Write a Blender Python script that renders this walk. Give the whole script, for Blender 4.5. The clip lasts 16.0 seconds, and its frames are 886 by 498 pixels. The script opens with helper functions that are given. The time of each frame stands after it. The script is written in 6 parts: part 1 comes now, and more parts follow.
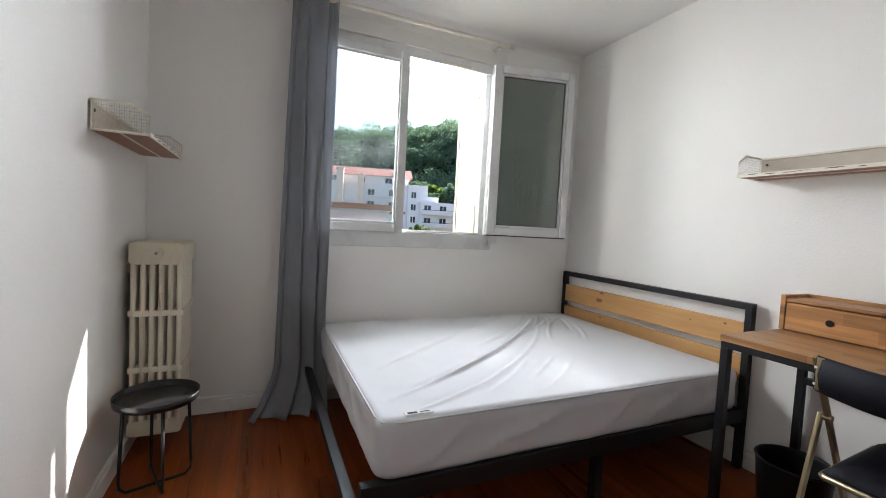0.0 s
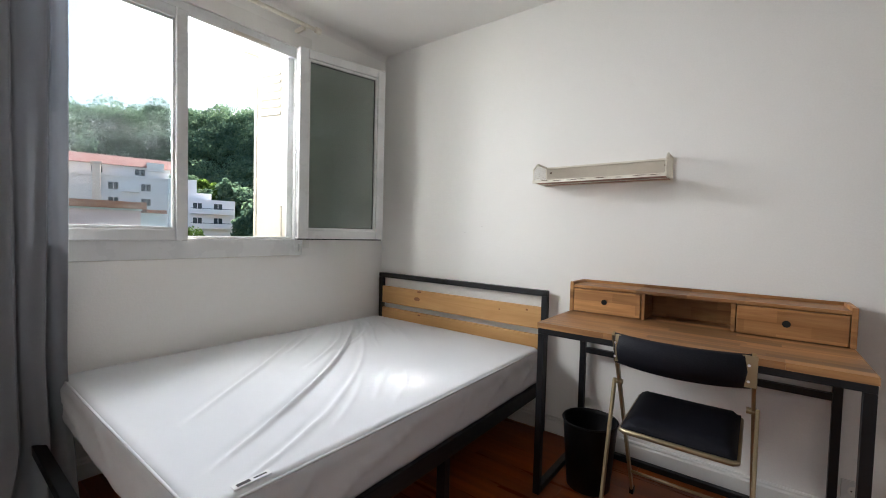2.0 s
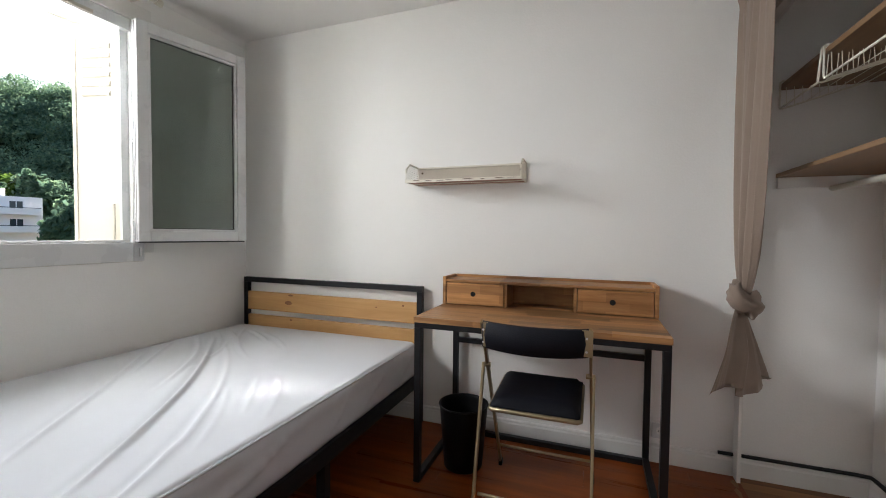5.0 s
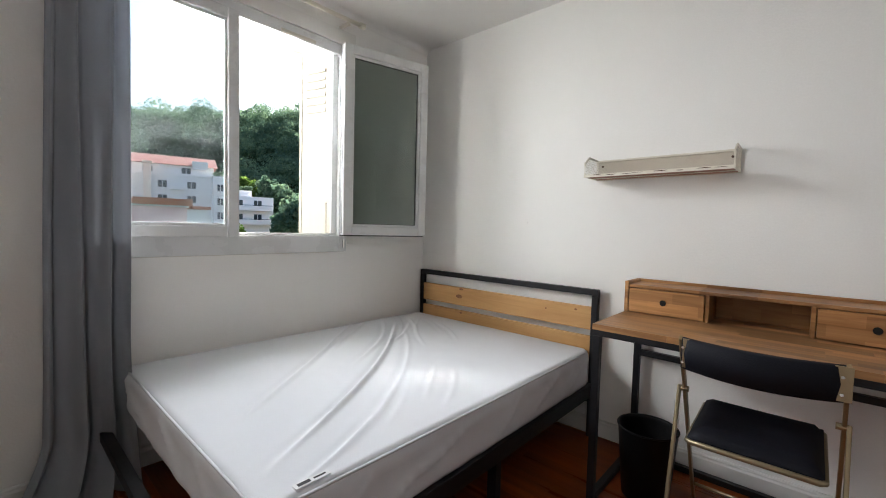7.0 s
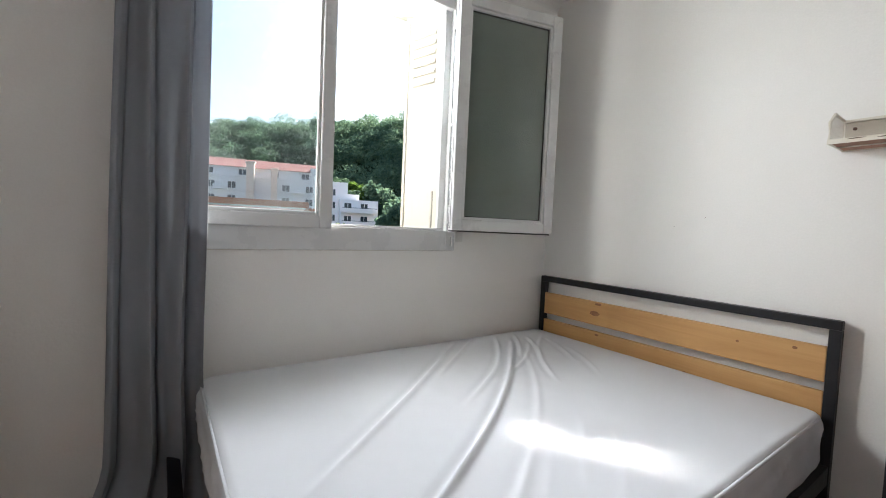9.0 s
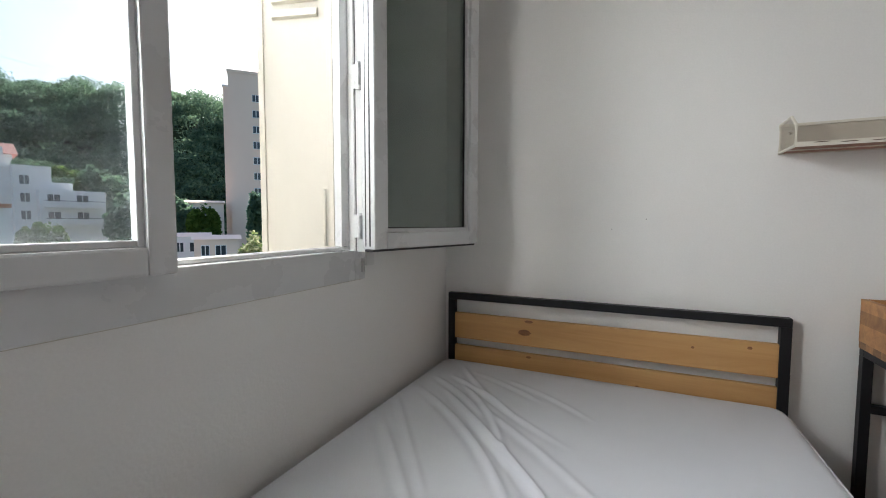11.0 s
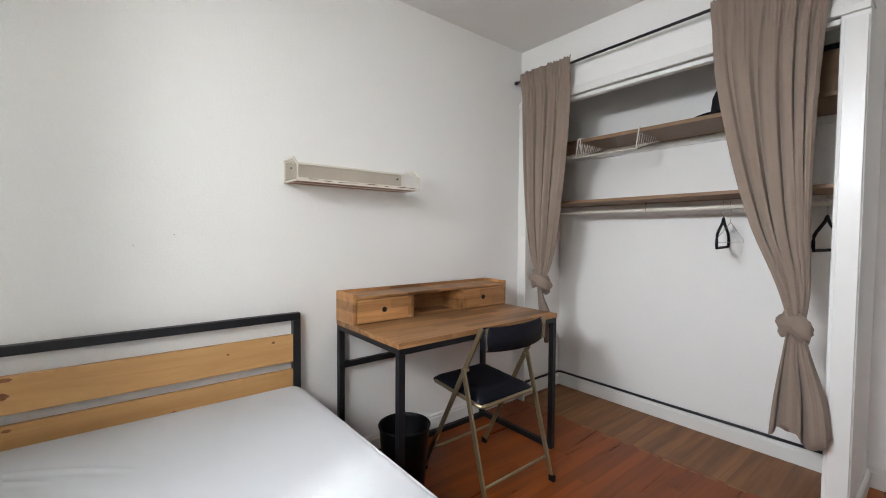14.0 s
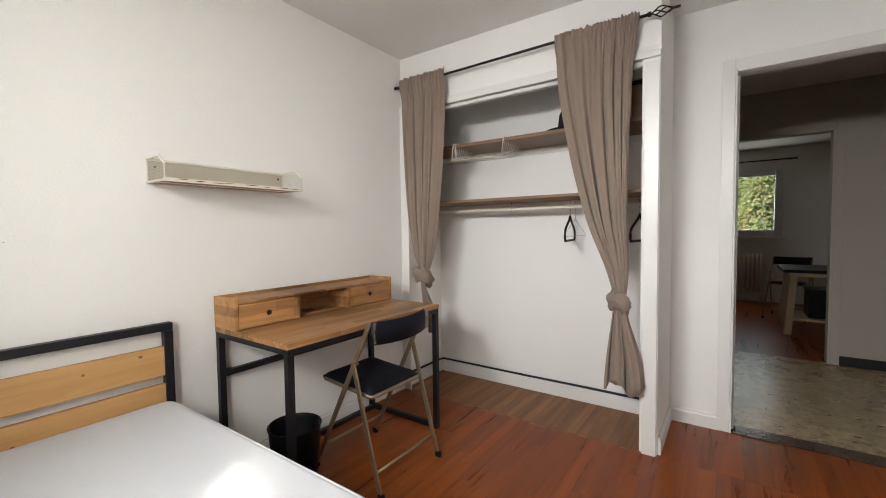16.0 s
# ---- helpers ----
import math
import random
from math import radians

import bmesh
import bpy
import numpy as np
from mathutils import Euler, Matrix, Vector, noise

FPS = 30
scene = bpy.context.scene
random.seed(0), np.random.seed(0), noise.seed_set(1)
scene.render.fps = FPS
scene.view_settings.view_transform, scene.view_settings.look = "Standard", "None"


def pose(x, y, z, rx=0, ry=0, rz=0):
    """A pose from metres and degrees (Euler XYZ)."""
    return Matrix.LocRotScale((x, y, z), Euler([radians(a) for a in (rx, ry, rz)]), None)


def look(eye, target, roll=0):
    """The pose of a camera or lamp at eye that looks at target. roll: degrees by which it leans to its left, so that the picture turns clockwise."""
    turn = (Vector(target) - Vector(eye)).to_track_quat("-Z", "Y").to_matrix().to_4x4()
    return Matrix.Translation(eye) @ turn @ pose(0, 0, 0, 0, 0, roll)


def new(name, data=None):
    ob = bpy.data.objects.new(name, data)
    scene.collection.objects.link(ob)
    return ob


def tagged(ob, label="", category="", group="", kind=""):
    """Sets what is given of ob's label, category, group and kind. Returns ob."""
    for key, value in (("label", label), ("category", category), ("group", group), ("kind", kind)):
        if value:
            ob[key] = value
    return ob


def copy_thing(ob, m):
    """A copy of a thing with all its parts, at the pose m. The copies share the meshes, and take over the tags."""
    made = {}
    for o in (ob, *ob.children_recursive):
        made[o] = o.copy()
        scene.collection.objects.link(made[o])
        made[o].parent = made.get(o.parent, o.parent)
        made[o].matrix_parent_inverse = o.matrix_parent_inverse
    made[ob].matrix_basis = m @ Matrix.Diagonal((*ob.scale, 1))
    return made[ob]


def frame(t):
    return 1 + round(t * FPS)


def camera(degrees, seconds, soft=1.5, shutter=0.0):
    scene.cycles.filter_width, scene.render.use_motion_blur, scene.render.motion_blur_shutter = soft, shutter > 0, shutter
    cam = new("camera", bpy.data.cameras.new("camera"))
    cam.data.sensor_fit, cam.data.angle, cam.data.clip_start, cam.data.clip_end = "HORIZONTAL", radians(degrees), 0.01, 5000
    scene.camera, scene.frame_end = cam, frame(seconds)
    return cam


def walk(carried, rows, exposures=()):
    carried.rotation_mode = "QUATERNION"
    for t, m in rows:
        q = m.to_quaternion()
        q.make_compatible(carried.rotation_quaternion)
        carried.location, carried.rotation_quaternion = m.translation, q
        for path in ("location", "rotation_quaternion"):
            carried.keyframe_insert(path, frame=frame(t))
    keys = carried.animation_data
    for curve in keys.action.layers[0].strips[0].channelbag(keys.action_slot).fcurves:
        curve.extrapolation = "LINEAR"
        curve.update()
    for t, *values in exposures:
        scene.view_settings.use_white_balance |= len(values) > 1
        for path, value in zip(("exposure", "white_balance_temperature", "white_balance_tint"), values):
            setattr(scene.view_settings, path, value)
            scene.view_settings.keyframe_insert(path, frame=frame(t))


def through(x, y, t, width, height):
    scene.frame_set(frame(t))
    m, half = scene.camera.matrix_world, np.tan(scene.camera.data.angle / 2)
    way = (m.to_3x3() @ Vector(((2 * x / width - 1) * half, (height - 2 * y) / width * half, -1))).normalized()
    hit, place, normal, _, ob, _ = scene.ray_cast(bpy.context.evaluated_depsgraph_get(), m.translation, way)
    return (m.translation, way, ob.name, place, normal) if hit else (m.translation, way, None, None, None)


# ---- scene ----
cam = camera(94.3, 16.0, 1.0)
PATH = [
    (0, (-2.301, -2.67, 1.149), (-1.491, -0.844, 1.042), 3),
    (0.5, (-2.271, -2.557, 1.138), (-1.261, -0.835, 1.03), 2.7),
    (1, (-2.272, -2.468, 1.139), (-1.021, -0.911, 1.039), 2.1),
    (1.5, (-2.302, -2.43, 1.166), (-0.855, -1.052, 1.07), 1.7),
    (2, (-2.331, -2.416, 1.168), (-0.746, -1.198, 1.092), 1.5),
    (2.5, (-2.356, -2.414, 1.167), (-0.67, -1.34, 1.099), 1.3),
    (3, (-2.352, -2.433, 1.165), (-0.598, -1.475, 1.09), 1),
    (3.5, (-2.357, -2.434, 1.166), (-0.547, -1.587, 1.081), 0.8),
    (3.7, (-2.355, -2.436, 1.156), (-0.527, -1.627, 1.077), 0.7),
    (4.75, (-2.354, -2.428, 1.164), (-0.475, -1.747, 1.091), 0.6),
    (5.8, (-2.354, -2.419, 1.172), (-0.542, -1.576, 1.106), 0.6),
    (6, (-2.364, -2.402, 1.179), (-0.584, -1.493, 1.102), 0.8),
    (6.5, (-2.36, -2.38, 1.186), (-0.709, -1.256, 1.091), 1),
    (7, (-2.345, -2.325, 1.172), (-0.859, -0.99, 1.07), 1.5),
    (7.5, (-2.279, -2.271, 1.174), (-0.953, -0.779, 1.059), 2.3),
    (8, (-2.13, -2.218, 1.123), (-0.99, -0.577, 1.031), 3),
    (8.2, (-2.072, -2.187, 1.102), (-0.999, -0.501, 1.019), 3.2),
    (10.3, (-2.067, -1.085, 1.186), (-0.538, 0.196, 1.038), 0.4),
    (10.5, (-2.058, -1.031, 1.196), (-0.446, 0.144, 1.046), 0.2),
    (11, (-1.978, -0.904, 1.199), (-0.169, -0.06, 1.076), 0.1),
    (11.5, (-1.899, -0.858, 1.203), (0.046, -0.404, 1.1), 0.3),
    (12, (-1.862, -0.805, 1.202), (0.135, -0.846, 1.11), 0.4),
    (12.5, (-1.874, -0.763, 1.206), (0.071, -1.221, 1.134), 0.4),
    (13, (-1.91, -0.75, 1.211), (-0.077, -1.547, 1.142), 0.4),
    (13.5, (-1.94, -0.746, 1.217), (-0.25, -1.813, 1.151), 0.4),
    (14, (-2.016, -0.741, 1.231), (-0.463, -1.999, 1.156), 0.4),
    (14.5, (-2.079, -0.703, 1.234), (-0.644, -2.094, 1.154), 0.4),
    (15, (-2.074, -0.667, 1.249), (-0.776, -2.187, 1.173), -0.5),
    (15.5, (-2.109, -0.657, 1.245), (-0.91, -2.257, 1.164), -1),
    (16, (-2.106, -0.653, 1.244), (-0.956, -2.287, 1.152), -0.7),
]
EXPOSURES = [(0, 1.97, 6150, 10), (0.5, 2.0, 6180, 10), (1, 2.02, 6200, 10), (2, 1.88, 6230, 10), (3.5, 1.83, 6250, 10), (6, 1.84, 6280, 10), (8.2, 1.84, 6200, 10), (10.3, 1.52, 6200, 10), (11, 1.27, 6180, 10),
             (11.5, 1.33, 6180, 10), (12, 1.42, 6150, 10), (12.5, 1.88, 6150, 10), (13.5, 1.95, 6150, 10), (14.5, 1.89, 6350, 10), (16, 2.02, 6650, 10)]
walk(cam, [(t, look(e, g, r)) for t, e, g, r in PATH], EXPOSURES)

# ---- world, sun and window light ----
world = bpy.data.worlds.new("sky")
scene.world = world
world.use_nodes = True
wn = world.node_tree
sky = wn.nodes.new("ShaderNodeTexSky")
sky.sky_type, sky.sun_disc, sky.dust_density, sky.air_density = "NISHITA", False, 2.5, 1.0
SUN_AZ, SUN_EL = 54.4, 36.5          # degrees from the window's normal towards +x, and above the horizon
sky.sun_elevation, sky.sun_rotation = radians(SUN_EL), radians(SUN_AZ)
bg = wn.nodes["Background"]
bg.inputs["Strength"].default_value = 0.09
wn.links.new(sky.outputs["Color"], bg.inputs["Color"])

sun = new("sun", bpy.data.lights.new("sun", "SUN"))
sun.data.energy, sun.data.angle, sun.data.color = 5.0, radians(0.6), (1.0, 0.93, 0.82)
sd = Vector((math.sin(radians(SUN_AZ)) * math.cos(radians(SUN_EL)), math.cos(radians(SUN_AZ)) * math.cos(radians(SUN_EL)), math.sin(radians(SUN_EL))))
sun.matrix_world = look(sd * 40, (0, 0, 0))


def window_light(name, centre, target, w, h, watts, colour, spread=180):
    """Added area lamp that stands in for sky light or bounced light in an opening."""
    la = bpy.data.lights.new(name, "AREA")
    la.shape, la.size, la.size_y, la.energy, la.color, la.spread = "RECTANGLE", w, h, watts, colour, radians(spread)
    ob = new(name, la)
    ob.matrix_world = look(centre, target)
    return ob


DAY = (0.97, 0.98, 1.0)
window_light("window_light", (-1.15, 0.62, 2.28), (-2.6, -2.2, 1.95), 0.95, 0.56, 17.5, DAY, 122)
window_light("window_light", (-1.62, 0.62, 2.28), (-0.95, -3.5, 1.9), 0.95, 0.56, 6.4, DAY, 106)
# added lamp at the left shutter, stands in for sunlight bouncing off it
window_light("window_light", (-1.965, 0.15, 1.64), (0.0, -1.25, 1.2), 0.18, 1.0, 2.8, (1.0, 0.97, 0.92), 110)
# added narrow-beam lamp: stands in for sunlight the folded shutter reflects onto the bed
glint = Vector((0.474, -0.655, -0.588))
window_light("shutter_glint_lamp", Vector((-1.965, 0.153, 1.584)), Vector((-1.965, 0.153, 1.584)) + glint, 0.03, 0.40, 0.11, (1.0, 0.95, 0.88), 6)
window_light("far_window_light", (-2.2, -9.25, 1.65), (-2.2, -8.0, 1.5), 1.1, 1.0, 2.2, (1.0, 1.0, 0.95))


# ---- materials ----
def nodes_of(name):
    m = bpy.data.materials.new(name)
    m.use_nodes = True
    return m, m.node_tree, m.node_tree.nodes["Principled BSDF"]


def surface(name, colour, rough=0.6, metal=0.0, second=None, scale=(6, 6, 6), detail=6.0, amount=0.5, fine=0.0, bump=0.0, bump_scale=60.0,
            rough_var=0.1, vary=0.0, coat=0.0, spec=0.5, coords="Object"):
    """A painted or plain surface: two colours mixed by broad noise, a finer grain, roughness that varies, a fine relief."""
    m, nt, p = nodes_of(name)
    N, L = nt.nodes.new, nt.links.new
    tc = N("ShaderNodeTexCoord")
    mp = N("ShaderNodeMapping")
    mp.inputs["Scale"].default_value = scale
    L(tc.outputs[coords], mp.inputs["Vector"])
    no = N("ShaderNodeTexNoise")
    no.inputs["Detail"].default_value, no.inputs["Scale"].default_value, no.inputs["Roughness"].default_value = detail, 1.0, 0.6
    L(mp.outputs[0], no.inputs["Vector"])
    ramp = N("ShaderNodeValToRGB")
    second = second or tuple(c * 0.86 for c in colour)
    ramp.color_ramp.elements[0].position, ramp.color_ramp.elements[1].position = 0.5 - amount * 0.4, 0.5 + amount * 0.4
    ramp.color_ramp.elements[0].color, ramp.color_ramp.elements[1].color = (*second, 1), (*colour, 1)
    L(no.outputs["Fac"], ramp.inputs[0])
    out = ramp.outputs[0]
    if fine:
        n2 = N("ShaderNodeTexNoise")
        n2.inputs["Scale"].default_value, n2.inputs["Detail"].default_value = bump_scale * 1.7, 3
        L(tc.outputs[coords], n2.inputs["Vector"])
        mr = N("ShaderNodeMapRange")
        mr.inputs["From Min"].default_value, mr.inputs["From Max"].default_value = 0.3, 0.7
        mr.inputs["To Min"].default_value, mr.inputs["To Max"].default_value = 1 - fine, 1 + fine
        L(n2.outputs["Fac"], mr.inputs["Value"])
        mul = N("ShaderNodeMix")
        mul.data_type, mul.blend_type = "RGBA", "MULTIPLY"
        mul.inputs["Factor"].default_value = 1
        L(out, mul.inputs["A"])
        L(mr.outputs[0], mul.inputs["B"])
        out = mul.outputs["Result"]
    if vary:
        oi = N("ShaderNodeObjectInfo")
        hs = N("ShaderNodeHueSaturation")
        mr2 = N("ShaderNodeMapRange")
        mr2.inputs["To Min"].default_value, mr2.inputs["To Max"].default_value = 1 - vary, 1 + vary
        L(oi.outputs["Random"], mr2.inputs["Value"])
        L(mr2.outputs[0], hs.inputs["Value"])
        L(out, hs.inputs["Color"])
        out = hs.outputs[0]
    L(out, p.inputs["Base Color"])
    rr = N("ShaderNodeMapRange")
    rr.inputs["To Min"].default_value, rr.inputs["To Max"].default_value = max(0.02, rough - rough_var), min(1, rough + rough_var)
    L(no.outputs["Fac"], rr.inputs["Value"])
    L(rr.outputs[0], p.inputs["Roughness"])
    p.inputs["Metallic"].default_value = metal
    p.inputs["Specular IOR Level"].default_value = spec
    p.inputs["Coat Weight"].default_value = coat
    if bump:
        n3 = N("ShaderNodeTexNoise")
        n3.inputs["Scale"].default_value, n3.inputs["Detail"].default_value = bump_scale, 4
        L(tc.outputs[coords], n3.inputs["Vector"])
        bu = N("ShaderNodeBump")
        bu.inputs["Strength"].default_value, bu.inputs["Distance"].default_value = bump, 0.01
        L(n3.outputs["Fac"], bu.inputs["Height"])
        L(bu.outputs[0], p.inputs["Normal"])
    return m


def wood(name, light, dark, axis="X", grain=1.0, rough=0.4, vary=0.12, knots=False, coat=0.0, bump=0.05, spec=0.4):
    """Wood with stretched grain along one axis of the object, each piece shifted by its own random number."""
    m, nt, p = nodes_of(name)
    N, L = nt.nodes.new, nt.links.new
    tc = N("ShaderNodeTexCoord")
    oi = N("ShaderNodeObjectInfo")
    add = N("ShaderNodeVectorMath")
    mulr = N("ShaderNodeMath")
    mulr.operation = "MULTIPLY"
    mulr.inputs[1].default_value = 37.0
    L(oi.outputs["Random"], mulr.inputs[0])
    L(tc.outputs["Object"], add.inputs[0])
    L(mulr.outputs[0], add.inputs[1])
    mp = N("ShaderNodeMapping")
    s = {"X": (1.6, 26, 26), "Y": (26, 1.6, 26), "Z": (26, 26, 1.6)}[axis]
    mp.inputs["Scale"].default_value = tuple(v * grain for v in s)
    L(add.outputs[0], mp.inputs["Vector"])
    no = N("ShaderNodeTexNoise")
    no.inputs["Scale"].default_value, no.inputs["Detail"].default_value, no.inputs["Roughness"].default_value, no.inputs["Distortion"].default_value = 1.0, 8, 0.65, 0.6
    L(mp.outputs[0], no.inputs["Vector"])
    ramp = N("ShaderNodeValToRGB")
    ramp.color_ramp.elements[0].position, ramp.color_ramp.elements[1].position = 0.32, 0.68
    ramp.color_ramp.elements[0].color, ramp.color_ramp.elements[1].color = (*dark, 1), (*light, 1)
    L(no.outputs["Fac"], ramp.inputs[0])
    hs = N("ShaderNodeHueSaturation")
    mr = N("ShaderNodeMapRange")
    mr.inputs["To Min"].default_value, mr.inputs["To Max"].default_value = 1 - vary, 1 + vary
    L(oi.outputs["Random"], mr.inputs["Value"])
    L(mr.outputs[0], hs.inputs["Value"])
    L(ramp.outputs[0], hs.inputs["Color"])
    out = hs.outputs[0]
    if knots:
        vo = N("ShaderNodeTexVoronoi")
        vo.inputs["Scale"].default_value = 1.0
        mk = N("ShaderNodeMapping")
        mk.inputs["Scale"].default_value = {"X": (2.2, 9, 9), "Y": (9, 2.6, 9), "Z": (9, 9, 2.2)}[axis]
        L(add.outputs[0], mk.inputs["Vector"])
        L(mk.outputs[0], vo.inputs["Vector"])
        kr = N("ShaderNodeValToRGB")
        kr.color_ramp.elements[0].position, kr.color_ramp.elements[1].position = 0.05, 0.12
        kr.color_ramp.elements[0].color, kr.color_ramp.elements[1].color = (0.38, 0.22, 0.1, 1), (1, 1, 1, 1)
        L(vo.outputs["Distance"], kr.inputs[0])
        mx = N("ShaderNodeMix")
        mx.data_type, mx.blend_type = "RGBA", "MULTIPLY"
        mx.inputs["Factor"].default_value = 0.85
        L(out, mx.inputs["A"])
        L(kr.outputs[0], mx.inputs["B"])
        out = mx.outputs["Result"]
    L(out, p.inputs["Base Color"])
    rr = N("ShaderNodeMapRange")
    rr.inputs["To Min"].default_value, rr.inputs["To Max"].default_value = max(0.05, rough - 0.12), rough + 0.12
    L(no.outputs["Fac"], rr.inputs["Value"])
    L(rr.outputs[0], p.inputs["Roughness"])
    p.inputs["Coat Weight"].default_value = coat
    p.inputs["Coat Roughness"].default_value = 0.25
    p.inputs["Specular IOR Level"].default_value = spec
    if bump:
        bu = N("ShaderNodeBump")
        bu.inputs["Strength"].default_value, bu.inputs["Distance"].default_value = bump, 0.004
        L(no.outputs["Fac"], bu.inputs["Height"])
        L(bu.outputs[0], p.inputs["Normal"])
    return m


def cloth(name, colour, second, weave=900.0, rough=0.9, bump=0.12, sheen=0.2, through=0.0):
    m = surface(name, colour, rough, second=second, scale=(5, 5, 5), amount=0.9, fine=0.05, bump=bump, bump_scale=weave / 6, rough_var=0.05, spec=0.15)
    p = m.node_tree.nodes["Principled BSDF"]
    p.inputs["Sheen Weight"].default_value = sheen
    if through:
        nt = m.node_tree
        tl, ms = nt.nodes.new("ShaderNodeBsdfTranslucent"), nt.nodes.new("ShaderNodeMixShader")
        nt.links.new(p.inputs["Base Color"].links[0].from_socket, tl.inputs["Color"])
        ms.inputs[0].default_value = through
        nt.links.new(p.outputs[0], ms.inputs[1])
        nt.links.new(tl.outputs[0], ms.inputs[2])
        nt.links.new(ms.outputs[0], nt.nodes["Material Output"].inputs["Surface"])
    return m


def glass(name, tint=(0.95, 0.98, 0.965), gloss=0.04, dust=0.035):
    """A thin pane: lets light straight through and mirrors a little."""
    m, nt, p = nodes_of(name)
    N, L = nt.nodes.new, nt.links.new
    tr, gl, mx, fr = N("ShaderNodeBsdfTransparent"), N("ShaderNodeBsdfGlossy"), N("ShaderNodeMixShader"), N("ShaderNodeLayerWeight")
    tr.inputs["Color"].default_value = (*tint, 1)
    gl.inputs["Roughness"].default_value = 0.01
    pw, ad = N("ShaderNodeMath"), N("ShaderNodeMath")
    pw.operation, ad.operation = "POWER", "MULTIPLY_ADD"
    pw.inputs[1].default_value = 5.0
    ad.inputs[1].default_value, ad.inputs[2].default_value = 0.9, gloss
    L(fr.outputs["Facing"], pw.inputs[0])
    L(pw.outputs[0], ad.inputs[0])
    L(ad.outputs[0], mx.inputs[0])
    L(tr.outputs[0], mx.inputs[1])
    L(gl.outputs[0], mx.inputs[2])
    di, m2, tc, no, mr = N("ShaderNodeBsdfDiffuse"), N("ShaderNodeMixShader"), N("ShaderNodeTexCoord"), N("ShaderNodeTexNoise"), N("ShaderNodeMapRange")
    di.inputs["Color"].default_value = (0.75, 0.78, 0.80, 1)
    no.inputs["Scale"].default_value, no.inputs["Detail"].default_value = 5.0, 7
    L(tc.outputs["Object"], no.inputs["Vector"])
    mr.inputs["From Min"].default_value, mr.inputs["From Max"].default_value = 0.4, 0.75
    mr.inputs["To Min"].default_value, mr.inputs["To Max"].default_value = dust * 0.4, dust * 1.8
    L(no.outputs["Fac"], mr.inputs["Value"])
    L(mr.outputs[0], m2.inputs[0])
    L(mx.outputs[0], m2.inputs[1])
    L(di.outputs[0], m2.inputs[2])
    L(m2.outputs[0], nt.nodes["Material Output"].inputs["Surface"])
    return m


def terrazzo_material(name):
    m, nt, p = nodes_of(name)
    N, L = nt.nodes.new, nt.links.new
    tc = N("ShaderNodeTexCoord")
    vo = N("ShaderNodeTexVoronoi")
    vo.inputs["Scale"].default_value = 42
    mp = N("ShaderNodeMapping")
    mp.inputs["Scale"].default_value = (0.8, 1.5, 1.0)
    L(tc.outputs["Object"], mp.inputs["Vector"])
    L(mp.outputs[0], vo.inputs["Vector"])
    ramp = N("ShaderNodeValToRGB")
    e = ramp.color_ramp.elements
    e[0].position, e[0].color = 0.10, (0.03, 0.018, 0.012, 1)
    e[1].position, e[1].color = 0.16, (0.30, 0.22, 0.12, 1)
    for pos, c in ((0.5, (0.44, 0.335, 0.18, 1)), (0.8, (0.54, 0.43, 0.25, 1)), (1.0, (0.30, 0.22, 0.125, 1))):
        k = e.new(pos)
        k.color = c
    L(vo.outputs["Color"], ramp.inputs[0])
    L(ramp.outputs[0], p.inputs["Base Color"])
    no = N("ShaderNodeTexNoise")
    no.inputs["Scale"].default_value = 6
    L(tc.outputs["Object"], no.inputs["Vector"])
    rr = N("ShaderNodeMapRange")
    rr.inputs["To Min"].default_value, rr.inputs["To Max"].default_value = 0.18, 0.38
    L(no.outputs["Fac"], rr.inputs["Value"])
    L(rr.outputs[0], p.inputs["Roughness"])
    return m


M = {}
M["wall"] = surface("white_wall_paint", (0.87, 0.86, 0.83), 0.75, second=(0.835, 0.82, 0.79), scale=(1.3, 1.3, 1.3), amount=0.9, fine=0.015, bump=0.10, bump_scale=90, spec=0.3)
M["ceiling"] = surface("ceiling_paint", (0.82, 0.81, 0.785), 0.85, second=(0.79, 0.775, 0.75), scale=(1.1, 1.1, 1.1), amount=0.9, bump=0.06, bump_scale=70, spec=0.25)
M["trim"] = surface("white_gloss_paint", (0.80, 0.79, 0.76), 0.35, second=(0.74, 0.73, 0.69), scale=(3, 3, 3), amount=0.8, bump=0.04, bump_scale=40)
M["pvc"] = surface("white_plastic_window", (0.70, 0.705, 0.70), 0.28, second=(0.65, 0.655, 0.65), scale=(4, 4, 4), amount=0.8)
M["gasket"] = surface("black_gasket_and_gap_shade", (0.03, 0.03, 0.03), 0.6)
M["glass"] = glass("window_glass", (0.88, 0.92, 0.925), dust=0.07)
# tint darker than clear glass: shade behind the open leaf is put in it
M["glass_shaded"] = glass("dusty_shaded_glass", (0.64, 0.69, 0.66))
M["shutter"] = surface("cream_shutter_metal", (0.60, 0.56, 0.48), 0.45, second=(0.54, 0.50, 0.43), scale=(5, 5, 2), amount=0.9, bump=0.05)
M["shutter_gloss"] = surface("reflecting_shutter_metal", (0.80, 0.77, 0.68), 0.12, second=(0.76, 0.73, 0.64), scale=(2, 2, 2), amount=0.9, rough_var=0.02, metal=0.9, coat=1.0, spec=1.0)
M["floor"] = wood("varnished_red_parquet", (0.29, 0.068, 0.010), (0.145, 0.031, 0.005), "Y", 0.45, 0.30, 0.14, bump=0.03, spec=0.22)
M["floor_niche"] = wood("worn_brown_parquet", (0.29, 0.135, 0.055), (0.14, 0.060, 0.023), "Y", 0.6, 0.45, 0.20, bump=0.08, spec=0.25)
